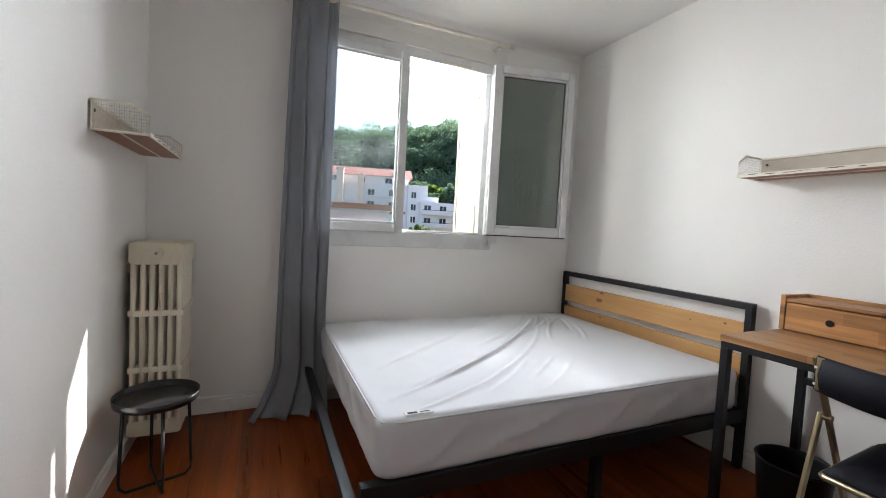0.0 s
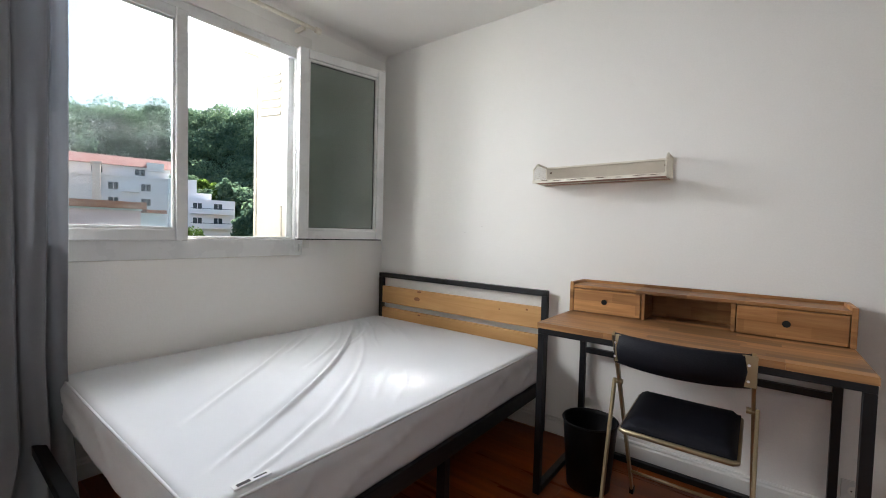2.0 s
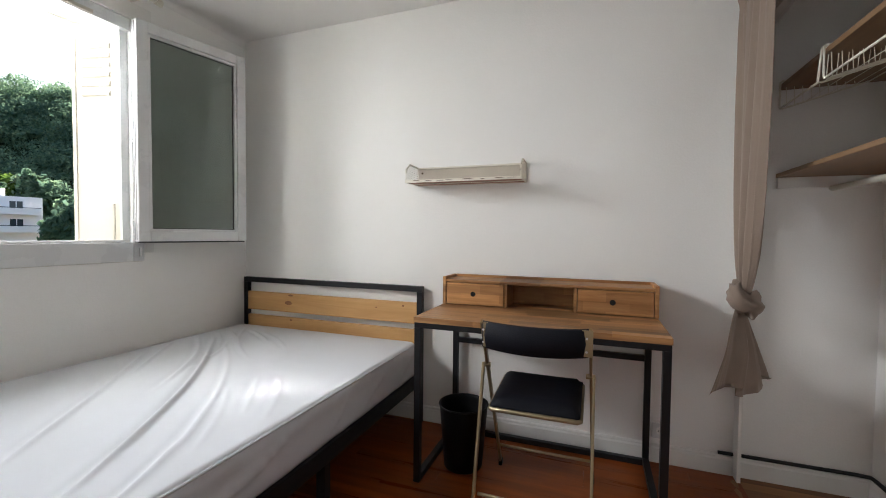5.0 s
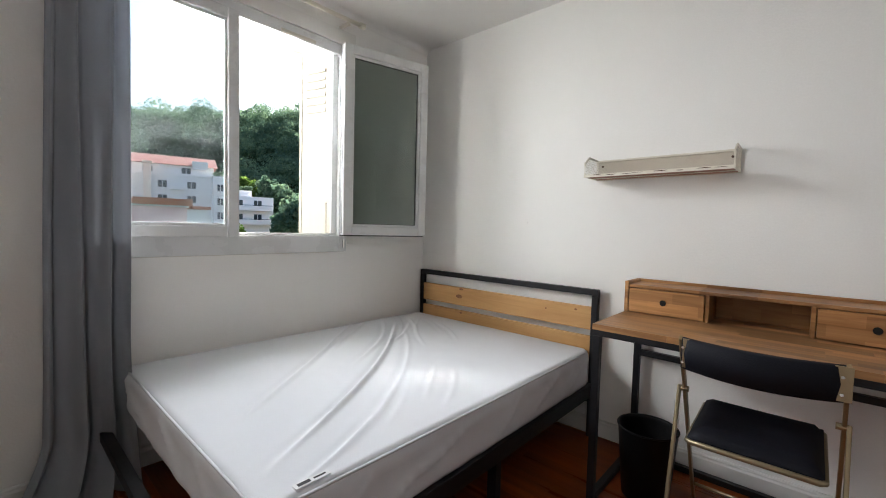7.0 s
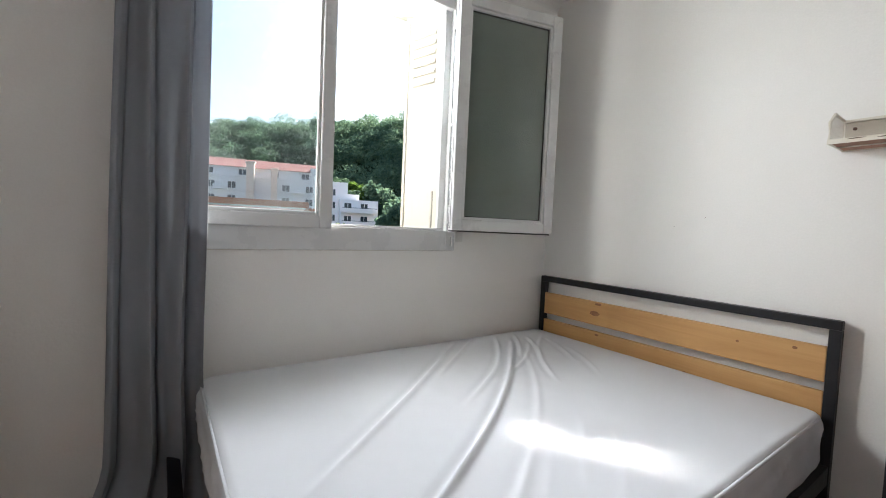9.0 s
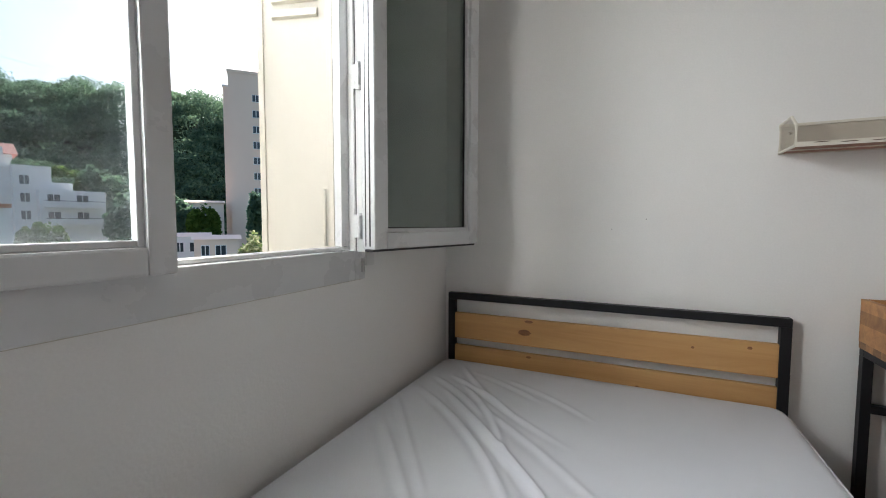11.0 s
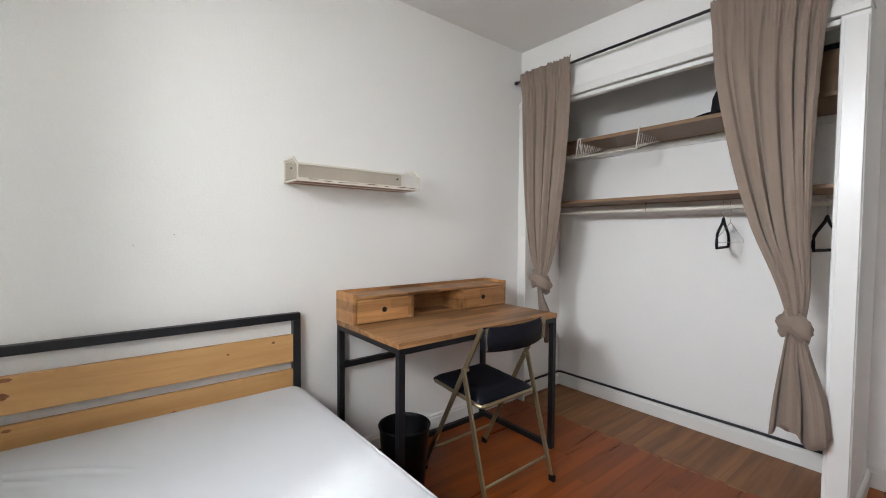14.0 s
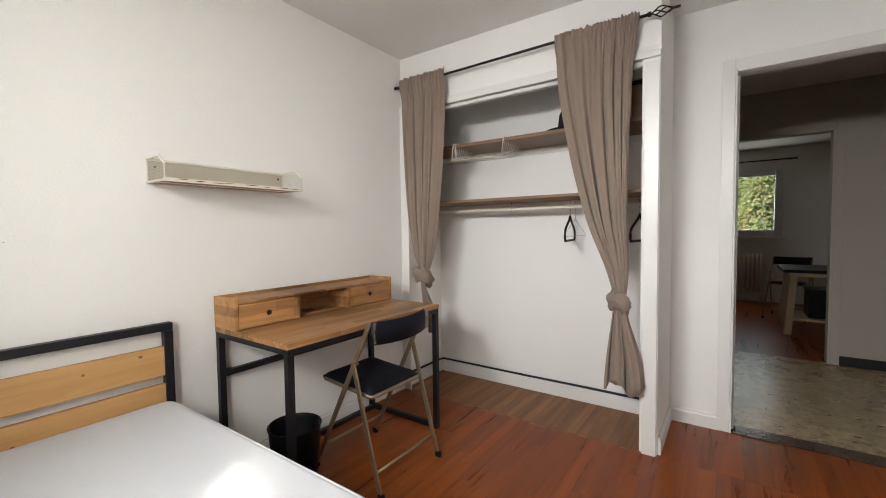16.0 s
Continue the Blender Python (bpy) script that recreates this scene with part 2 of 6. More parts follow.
M["subfloor"] = surface("dark_joint", (0.10, 0.026, 0.006), 0.9, spec=0.1)
M["dust"] = surface("pale_floor_dust", (0.36, 0.20, 0.11), 0.9, second=(0.22, 0.10, 0.05), scale=(30, 30, 30), amount=0.9)
M["terrazzo"] = terrazzo_material("polished_terrazzo")
M["tile_brown"] = surface("glazed_brown_tile", (0.10, 0.055, 0.035), 0.16, second=(0.05, 0.03, 0.022), scale=(20, 20, 20), vary=0.35, bump=0.05)
M["steel"] = surface("black_powder_coat", (0.011, 0.0115, 0.014), 0.45, second=(0.007, 0.007, 0.009), scale=(8, 8, 8), bump=0.08, bump_scale=260, fine=0.08, spec=0.35)
M["pine"] = wood("knotty_pine", (0.60, 0.355, 0.145), (0.46, 0.245, 0.085), "Y", 0.6, 0.5, 0.05, bump=0.04)
M["knot"] = surface("dark_pine_knot", (0.30, 0.13, 0.045), 0.5, second=(0.18, 0.07, 0.025), scale=(60, 60, 60))
M["acacia"] = wood("oiled_block_acacia", (0.42, 0.225, 0.092), (0.16, 0.066, 0.024), "Y", 0.8, 0.42, 0.42, bump=0.06)
M["acacia_block"] = wood("oiled_block_acacia_boards", (0.43, 0.235, 0.10), (0.22, 0.10, 0.038), "Y", 0.8, 0.42, 0.2, bump=0.06)
nt = M["acacia_block"].node_tree
br, mpb, sep, com, mxb = (nt.nodes.new(k) for k in ("ShaderNodeTexBrick", "ShaderNodeTexCoord", "ShaderNodeSeparateXYZ", "ShaderNodeCombineXYZ", "ShaderNodeMix"))
br.inputs["Scale"].default_value, br.inputs["Mortar Size"].default_value, br.inputs["Brick Width"].default_value, br.inputs["Row Height"].default_value = 1.0, 0.0, 0.21, 0.047
br.inputs["Color1"].default_value, br.inputs["Color2"].default_value = (0.68, 0.62, 0.55, 1), (1.3, 1.25, 1.15, 1)
nt.links.new(mpb.outputs["Object"], sep.inputs[0])
nt.links.new(sep.outputs["Y"], com.inputs["X"])
nt.links.new(sep.outputs["Z"], com.inputs["Y"])
nt.links.new(com.outputs[0], br.inputs["Vector"])
mxb.data_type, mxb.blend_type = "RGBA", "MULTIPLY"
mxb.inputs["Factor"].default_value = 1.0
pb = nt.nodes["Principled BSDF"]
nt.links.new(pb.inputs["Base Color"].links[0].from_socket, mxb.inputs["A"])
nt.links.new(br.outputs["Color"], mxb.inputs["B"])
nt.links.new(mxb.outputs["Result"], pb.inputs["Base Color"])
M["sheet"] = cloth("white_mattress_cover", (0.66, 0.67, 0.695), (0.63, 0.635, 0.655), 2400, 0.85, 0.025, 0.1)
M["curtain_grey"] = cloth("grey_curtain_cloth", (0.36, 0.38, 0.41), (0.32, 0.335, 0.365), 1200, 0.8, 0.10, 0.25, 0.3)
M["curtain_taupe"] = cloth("taupe_curtain_cloth", (0.32, 0.248, 0.198), (0.28, 0.215, 0.17), 1200, 0.85, 0.12, 0.2, 0.15)
M["radiator"] = surface("cream_radiator_enamel", (0.76, 0.71, 0.58), 0.4, second=(0.70, 0.64, 0.51), scale=(8, 8, 4), amount=0.8, bump=0.10, bump_scale=50)
M["wire_white"] = surface("chipped_white_enamel", (0.78, 0.75, 0.66), 0.45, second=(0.66, 0.61, 0.50), scale=(14, 14, 14), amount=0.8, bump=0.1, bump_scale=80)
M["mesh_beige"] = surface("beige_wire_mesh", (0.56, 0.51, 0.42), 0.6, second=(0.47, 0.42, 0.34), scale=(9, 9, 9), amount=0.9, fine=0.2, bump=0.3, bump_scale=420)
M["rust"] = surface("rusted_paint_chip", (0.13, 0.075, 0.045), 0.8, second=(0.06, 0.035, 0.025), scale=(40, 40, 40))
M["shelf_under"] = surface("pink_shelf_board", (0.44, 0.25, 0.18), 0.7, second=(0.33, 0.17, 0.115), scale=(4, 22, 10), amount=0.9, bump=0.1, bump_scale=60)
M["gold"] = surface("champagne_gold_tube", (0.42, 0.345, 0.215), 0.36, 0.85, second=(0.30, 0.24, 0.145), scale=(9, 9, 9), amount=0.9)
M["vinyl"] = surface("black_vinyl_pad", (0.008, 0.0085, 0.014), 0.62, second=(0.005, 0.0055, 0.009), scale=(10, 10, 10), bump=0.12, bump_scale=160, spec=0.2)
M["bin"] = surface("black_plastic", (0.006, 0.006, 0.0065), 0.42, second=(0.004, 0.004, 0.0045), scale=(10, 10, 10), bump=0.03, spec=0.15)
M["tray"] = surface("black_lacquer", (0.014, 0.014, 0.016), 0.25, second=(0.010, 0.010, 0.011), scale=(6, 6, 6))
M["chip"] = wood("brown_shelf_board", (0.27, 0.165, 0.09), (0.20, 0.115, 0.06), "X", 0.6, 0.5, 0.06, bump=0.03)
M["chrome"] = surface("chromed_steel", (0.75, 0.75, 0.74), 0.15, 1.0, scale=(10, 10, 10))
M["felt"] = surface("charcoal_felt", (0.022, 0.022, 0.026), 0.95, second=(0.014, 0.014, 0.016), scale=(30, 30, 30), bump=0.2, bump_scale=200, spec=0.1)
M["cable"] = surface("black_cable", (0.012, 0.012, 0.012), 0.5)
M["dark"] = surface("black_hole", (0.006, 0.005, 0.004), 0.9)
M["label"] = surface("woven_label", (0.75, 0.75, 0.75), 0.8)
M["label_ink"] = surface("black_print", (0.02, 0.02, 0.02), 0.8)
M["oak"] = wood("pale_table_wood", (0.50, 0.36, 0.21), (0.38, 0.26, 0.14), "Z", 0.8, 0.5, 0.08)
# darker than the room's white: the hall's shade is put into this colour
M["hall_wall_dim"] = surface("hall_wall_shade_colour", (0.46, 0.41, 0.35), 0.8, second=(0.41, 0.36, 0.31), scale=(1.4, 1.4, 1.4), amount=0.9, bump=0.08, bump_scale=80)

# ---- mesh helpers ----


def box(bm, a, b):
    """A box between two corners."""
    x0, y0, z0 = (min(p, q) for p, q in zip(a, b))
    x1, y1, z1 = (max(p, q) for p, q in zip(a, b))
    v = [bm.verts.new(c) for c in ((x0, y0, z0), (x1, y0, z0), (x1, y1, z0), (x0, y1, z0), (x0, y0, z1), (x1, y0, z1), (x1, y1, z1), (x0, y1, z1))]
    for f in ((0, 3, 2, 1), (4, 5, 6, 7), (0, 1, 5, 4), (1, 2, 6, 5), (2, 3, 7, 6), (3, 0, 4, 7)):
        bm.faces.new([v[i] for i in f])
    return v


def tube(bm, pts, r, seg=8, closed=False, flat=1.0):
    """A round rod through a row of points."""
    pts = [Vector(p) for p in pts]
    n, rings = len(pts), []
    up = Vector((0.0123, 0.0311, 1)).normalized()
    for i, p in enumerate(pts):
        a = pts[i - 1] if (i > 0 or closed) else p
        b = pts[(i + 1) % n] if (i < n - 1 or closed) else p
        d = (b - a).normalized()
        ref = up if abs(d.dot(up)) < 0.95 else Vector((1, 0.02, 0))
        s = d.cross(ref).normalized()
        u = s.cross(d).normalized()
        rings.append([bm.verts.new(p + (s * math.cos(k * 2 * math.pi / seg) + u * math.sin(k * 2 * math.pi / seg) * flat) * r) for k in range(seg)])
    for i in range(n if closed else n - 1):
        a, b = rings[i], rings[(i + 1) % n]
        for k in range(seg):
            bm.faces.new((a[k], a[(k + 1) % seg], b[(k + 1) % seg], b[k]))
    if not closed:
        bm.faces.new(rings[0][::-1])
        bm.faces.new(rings[-1])


def bar(bm, p, q, w, h, side=None):
    """A bar of rectangular section from p to q, w across and h the other way."""
    p, q = Vector(p), Vector(q)
    d = (q - p).normalized()
    s = Vector(side) if side else (d.cross(Vector((0, 0, 1))) if abs(d.z) < 0.95 else Vector((0, 1, 0)))
    s = (s - d * s.dot(d)).normalized()
    u = s.cross(d).normalized()
    ring = [[bm.verts.new(c + s * (i * w / 2) + u * (j * h / 2)) for i, j in ((-1, -1), (1, -1), (1, 1), (-1, 1))] for c in (p, q)]
    a, b = ring
    for k in range(4):
        bm.faces.new((a[k], a[(k + 1) % 4], b[(k + 1) % 4], b[k]))
    bm.faces.new(a[::-1])
    bm.faces.new(b)


def lathe(bm, prof, seg=32, centre=(0, 0, 0), cap=True):
    """Turns a profile of (radius, height) about a vertical axis."""
    cx, cy, cz = centre
    rings = [[bm.verts.new((cx + r * math.cos(2 * math.pi * k / seg), cy + r * math.sin(2 * math.pi * k / seg), cz + z)) for k in range(seg)] for r, z in prof]
    for a, b in zip(rings, rings[1:]):
        for k in range(seg):
            bm.faces.new((a[k], a[(k + 1) % seg], b[(k + 1) % seg], b[k]))
    if cap:
        bm.faces.new(rings[0][::-1])
        bm.faces.new(rings[-1])


def prism(bm, outline, depth, axis="y"):
    """Extrudes a flat outline of (u, v) pairs; axis y: (x, z) pairs moved along y from depth[0] to depth[1]; x: (y, z); z: (x, y)."""
    put = {"y": lambda u, v, d: (u, d, v), "x": lambda u, v, d: (d, u, v), "z": lambda u, v, d: (u, v, d)}[axis]
    a = [bm.verts.new(put(u, v, depth[0])) for u, v in outline]
    b = [bm.verts.new(put(u, v, depth[1])) for u, v in outline]
    n = len(outline)
    for k in range(n):
        bm.faces.new((a[k], a[(k + 1) % n], b[(k + 1) % n], b[k]))
    bm.faces.new(a[::-1])
    bm.faces.new(b)


def mesh_of(name, bm, material, bevel=0.0, smooth=False, seg=2):
    bmesh.ops.recalc_face_normals(bm, faces=bm.faces[:])
    if bevel:
        edges = [e for e in bm.edges if len(e.link_faces) == 2 and e.calc_face_angle(0) > 0.6]
        bmesh.ops.bevel(bm, geom=edges, offset=bevel, segments=seg, profile=0.6, affect="EDGES", clamp_overlap=True)
    me = bpy.data.meshes.new(name)
    bm.to_mesh(me)
    bm.free()
    me.materials.append(material)
    if smooth:
        for f in me.polygons:
            f.use_smooth = True
    return me


def part(name, bm, material, parent, label="", bevel=0.0, smooth=False, seg=2):
    ob = new(name, mesh_of(name, bm, material, bevel, smooth, seg))
    ob.parent = parent
    if label:
        tagged(ob, label)
    return ob


def whole(name, bm, material, label, category, group="", kind="", bevel=0.0, smooth=False, m=None):
    """A thing or a piece of the setting that is one mesh."""
    ob = new(name, mesh_of(name, bm, material, bevel, smooth))
    if m is not None:
        ob.matrix_world = m
    return tagged(ob, label, category, group, kind)


def thing(name, label, category, at=(0, 0, 0), rz=0, group="", kind=""):
    ob = new(name)
    ob.matrix_world = pose(*at, 0, 0, rz)
    return tagged(ob, label, category, group, kind)


def boxes(*pairs):
    bm = bmesh.new()
    for a, b in pairs:
        box(bm, a, b)
    return bm


def bars(*rows):
    bm = bmesh.new()
    for r in rows:
        bar(bm, *r)
    return bm


def tubes(r, *rows, seg=8, closed=False):
    bm = bmesh.new()
    for pts in rows:
        tube(bm, pts, r, seg, closed)
    return bm
# ---- the setting ----
CEIL = 2.55
XL, YD, YN = -2.87, -3.64, -3.61          # side wall, door wall, niche back
WX0, WX1, WZ0, WZ1 = -2.06, -0.74, 1.02, 2.33   # hole for the window
whole("wall_window", boxes(((XL - 0.2, 0, -0.1), (WX0, 0.30, 2.75)), ((WX1, 0, -0.1), (0.2, 0.30, 2.75)), ((WX0, 0, -0.1), (WX1, 0.30, WZ0)), ((WX0, 0, WZ1), (WX1, 0.30, 2.75))),
      M["wall"], "white painted wall around a wide window", "wall", kind="structure")
whole("wall_headboard", boxes(((0, 0, -0.1), (0.2, YN - 0.2, 2.75))), M["wall"], "white painted wall behind the bed and desk", "wall", kind="structure")
whole("wall_side", boxes(((XL - 0.2, 0, -0.1), (XL, YD - 0.1, 2.75))), M["wall"], "white painted wall beside the radiator", "wall", kind="structure")
DX0, DX1, DH = -2.84, -2.12, 2.14           # doorway
whole("wall_door", boxes(((DX1, YD, -0.1), (-1.70, YD - 0.1, 2.75)), ((XL, YD, DH), (DX1, YD - 0.1, 2.75)), ((XL, YD, -0.1), (DX0, YD - 0.1, DH))),
      M["wall"], "white painted wall with an open doorway", "wall", kind="structure")
whole("wall_niche_back", boxes(((0, YN, -0.1), (-1.70, YN - 0.13, 2.75))), M["wall"], "white back wall of the wardrobe niche", "wall", kind="structure")
whole("wall_niche_header", boxes(((-0.0, -3.10, 2.1605), (-1.79, -3.20, CEIL))), M["wall"], "white painted header above the wardrobe niche", "wall", kind="structure", bevel=0.004)
whole("niche_partition", boxes(((-1.70, -3.20, 0), (-1.79, YD, CEIL)), ((-1.70, -3.10, 0), (-1.79, -3.1995, 2.155))), M["wall"], "white end panel of the wardrobe niche", "wall", kind="structure", bevel=0.005)
whole("ceiling", boxes(((XL - 0.2, 0.3, CEIL), (0.2, YN - 0.2, CEIL + 0.2))), M["ceiling"], "smooth white painted ceiling", "ceiling", kind="structure")
floor = whole("floor", boxes(((XL - 0.1, 0.1, -0.12), (0.1, YN - 0.1, -0.018))), M["subfloor"], "red-brown varnished strip parquet floor", "floor", kind="structure")

# cove between ceiling and walls
bm = bmesh.new()
cove = [(0, 0), (0, -0.05)] + [(-0.05 + 0.05 * math.cos(a), -0.05 + 0.05 * math.sin(a)) for a in (0.3, 0.6, 0.9, 1.2)] + [(-0.05, 0)]
prism(bm, [(u * 0.9 - 0.001, CEIL + v * 0.9 - 0.001) for u, v in cove], (XL + 0.001, -0.001), "x")
whole("trim_cove", bm, M["ceiling"], "rounded plaster cove along the ceiling", "trim", kind="structure", smooth=False)


def skirting(name, p, q, inward, h=0.095):
    """A baseboard with a stepped top between two floor points."""
    p, q, n = Vector((*p, 0)), Vector((*q, 0)), Vector((*inward, 0))
    d = (q - p)
    prof = [(0, 0.0), (0.016, 0.0), (0.016, h - 0.022), (0.011, h - 0.014), (0.011, h - 0.006), (0.006, h), (0, h)]
    b = bmesh.new()
    rings = [[b.verts.new(c + n * (u + 0.0008) + Vector((0, 0, v))) for u, v in prof] for c in (p, q)]
    k = len(prof)
    for i in range(k):
        b.faces.new((rings[0][i], rings[0][(i + 1) % k], rings[1][(i + 1) % k], rings[1][i]))
    b.faces.new(rings[0])
    b.faces.new(rings[1][::-1])
    return whole(name, b, M["trim"], "white moulded baseboard along the wall", "baseboard", kind="structure")


skirting("baseboard", (XL, 0), (0, 0), (0, -1))
skirting("baseboard", (0, -0.02), (0, YN), (-1, 0))
skirting("baseboard", (XL, -0.02), (XL, YD), (1, 0))
skirting("baseboard", (-0.02, YN), (-1.70, YN), (0, 1))
skirting("baseboard", (-1.79, YD), (-2.06, YD), (0, 1))
skirting("baseboard", (-1.79, -3.12), (-1.79, YD + 0.02), (-1, 0))

# niche casing
whole("trim_niche", boxes(((-0.002, -3.0995, 0), (-0.075, -3.082, 2.135)), ((-0.002, -3.0995, 2.1355), (-1.79, -3.078, 2.185)), ((-0.02, -3.11, 2.11), (-1.70, -3.15, 2.134))),
      M["trim"], "white painted casing round the wardrobe niche", "trim", kind="structure", bevel=0.004)
whole("trim_niche_post", boxes(((-1.715, -3.0995, 0), (-1.785, -3.082, 2.115)), ((-1.708, -3.104, 2.165), (-1.795, -3.076, 2.192)), ((-1.7905, -3.12, 2.165), (-1.795, -3.2, 2.192))),
      M["trim"], "white painted casing on the niche end panel", "trim", kind="structure", bevel=0.004)

# doorway: casing and lining
whole("trim_door", boxes(((DX1 + 0.075, YD + 0.014, 0), (DX1 + 0.012, YD + 0.0005, DH + 0.075)), ((DX1 + 0.0115, YD + 0.014, DH + 0.012), (XL + 0.002, YD + 0.0005, DH + 0.075)),
                         ((DX1 + 0.0, YD + 0.020, 0), (DX1 + 0.0112, YD - 0.108, DH)), ((DX1, YD + 0.020, DH + 0.001), (XL + 0.002, YD - 0.108, DH + 0.011)),
                         ((DX0, YD + 0.020, 0), (DX0 + 0.012, YD - 0.108, DH)), ((DX1 - 0.012, YD - 0.05, 0), (DX1 - 0.0002, YD - 0.09, DH - 0.001))),
      M["trim"], "white painted door casing with no door leaf in view", "trim", kind="structure", bevel=0.003)

# hall and far room
HY, FY = -5.62, -9.2
D2X0, D2X1, D2H = -2.84, -1.98, 2.09
hall_floor = whole("floor_hall", boxes(((-4.6, YD - 0.0, -0.12), (0.3, HY - 0.05, -0.004))), M["terrazzo"], "polished speckled terrazzo hall floor", "floor", kind="structure")
threshold = whole("threshold", boxes(((DX0 + 0.012, YD + 0.02, -0.01), (DX1, YD - 0.115, -0.002))), M["dark"], "dark glazed tile threshold in the doorway", "floor", kind="structure")
tile_mesh = mesh_of("tile", boxes(((-0.036, -0.0200, -0.001), (0.036, 0.0200, 0.006))), M["tile_brown"], 0.0015)
for r in range(3):
    for c in range(9):
        x = DX1 - 0.038 - c * 0.0755 - (0.02 if r % 2 else 0.0)
        if x - 0.036 > DX0 + 0.012:
            tl = new("tile", tile_mesh)
            tl.parent = threshold
            tl.location = (x, YD - 0.004 - r * 0.043, 0.0)
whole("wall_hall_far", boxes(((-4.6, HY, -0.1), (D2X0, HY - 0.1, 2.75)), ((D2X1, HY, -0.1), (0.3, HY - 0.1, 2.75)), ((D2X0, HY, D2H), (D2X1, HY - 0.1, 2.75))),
      M["hall_wall_dim"], "hall wall coloured darker for shade, with an opening to another room", "wall", kind="structure")
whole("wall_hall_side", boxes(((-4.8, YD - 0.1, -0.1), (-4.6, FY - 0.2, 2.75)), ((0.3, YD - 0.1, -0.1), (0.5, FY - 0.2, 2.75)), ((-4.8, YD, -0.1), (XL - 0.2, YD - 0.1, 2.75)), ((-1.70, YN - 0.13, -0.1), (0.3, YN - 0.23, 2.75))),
      M["hall_wall_dim"], "hall walls coloured darker for shade", "wall", kind="structure")
whole("ceiling_hall", boxes(((-4.8, YD - 0.1, 2.5), (0.5, FY - 0.2, 2.7))), M["ceiling"], "white hall ceiling", "ceiling", kind="structure")
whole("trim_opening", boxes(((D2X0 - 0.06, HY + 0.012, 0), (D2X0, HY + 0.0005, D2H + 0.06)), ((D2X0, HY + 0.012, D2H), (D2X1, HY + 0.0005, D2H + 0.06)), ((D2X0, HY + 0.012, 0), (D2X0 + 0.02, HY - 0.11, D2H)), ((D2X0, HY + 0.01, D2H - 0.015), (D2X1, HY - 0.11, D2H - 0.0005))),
      M["hall_wall_dim"], "inner doorway casing coloured darker for shade", "trim", kind="structure", bevel=0.003)
whole("baseboard_hall", boxes(((-4.5, HY + 0.014, 0), (D2X0 - 0.062, HY + 0.0005, 0.085))), M["cable"], "black baseboard in the hall", "baseboard", kind="structure", bevel=0.003)
whole("floor_far", boxes(((-4.6, HY - 0.05, -0.12), (0.3, FY, -0.003))), M["floor"], "red-brown wooden floor of the room beyond", "floor", kind="structure")
FWX0, FWX1, FWZ0, FWZ1 = -2.72, -1.5, 1.12, 2.12
whole("wall_far", boxes(((-4.6, FY, -0.1), (FWX0, FY - 0.25, 2.75)), ((FWX1, FY, -0.1), (0.3, FY - 0.25, 2.75)), ((FWX0, FY, -0.1), (FWX1, FY - 0.25, FWZ0)), ((FWX0, FY, FWZ1), (FWX1, FY - 0.25, 2.75))),
      M["wall"], "pale wall with a window in the room beyond", "wall", kind="structure")

# ---- main window ----
win = thing("window_1", "white plastic two-leaf window with one leaf open", "window", (0, 0, 0), kind="structure")
MUL = -1.455
part("window_frame", boxes(((WX0, -0.012, 0.9985), (WX0 + 0.06, 0.06, 2.33)), ((-0.80, -0.012, 0.9985), (WX1, 0.06, 2.33)), ((WX0 + 0.0605, -0.012, 2.262), (-0.8005, 0.06, 2.33)),
                           ((WX0 + 0.0600, -0.012, 0.9985), (-0.8000, 0.06, 1.105)), ((WX0 + 0.0605, 0.01, 1.1055), (-0.8005, 0.055, 1.118))), M["pvc"], win, bevel=0.004)
part("window_casing", boxes(((WX0 - 0.05, -0.022, 2.3305), (WX1 + 0.05, -0.0005, 2.42)), ((WX1 + 0.0005, -0.018, 1.045), (WX1 + 0.05, -0.0005, 2.33)), ((WX0 - 0.05, -0.018, 0.995), (WX0 - 0.0005, -0.0005, 2.33))), M["trim"], win, bevel=0.003)
# strip in a darker colour stands in for the shadow line below the frame
part("lower_joint", boxes(((WX0 - 0.04, -0.0060, 0.9964), (WX1 - 0.01, -0.0005, 0.9983))), M["shutter"], win, "thin darker strip for the shadow line under the window frame")
part("vent_grille", boxes(((-1.20, -0.020, 2.268), (-0.98, -0.0125, 2.286)), ((-1.09, -0.022, 2.270), (-1.085, -0.0205, 2.284))), M["shutter"], win, "slim trickle vent in the frame head", bevel=0.001)


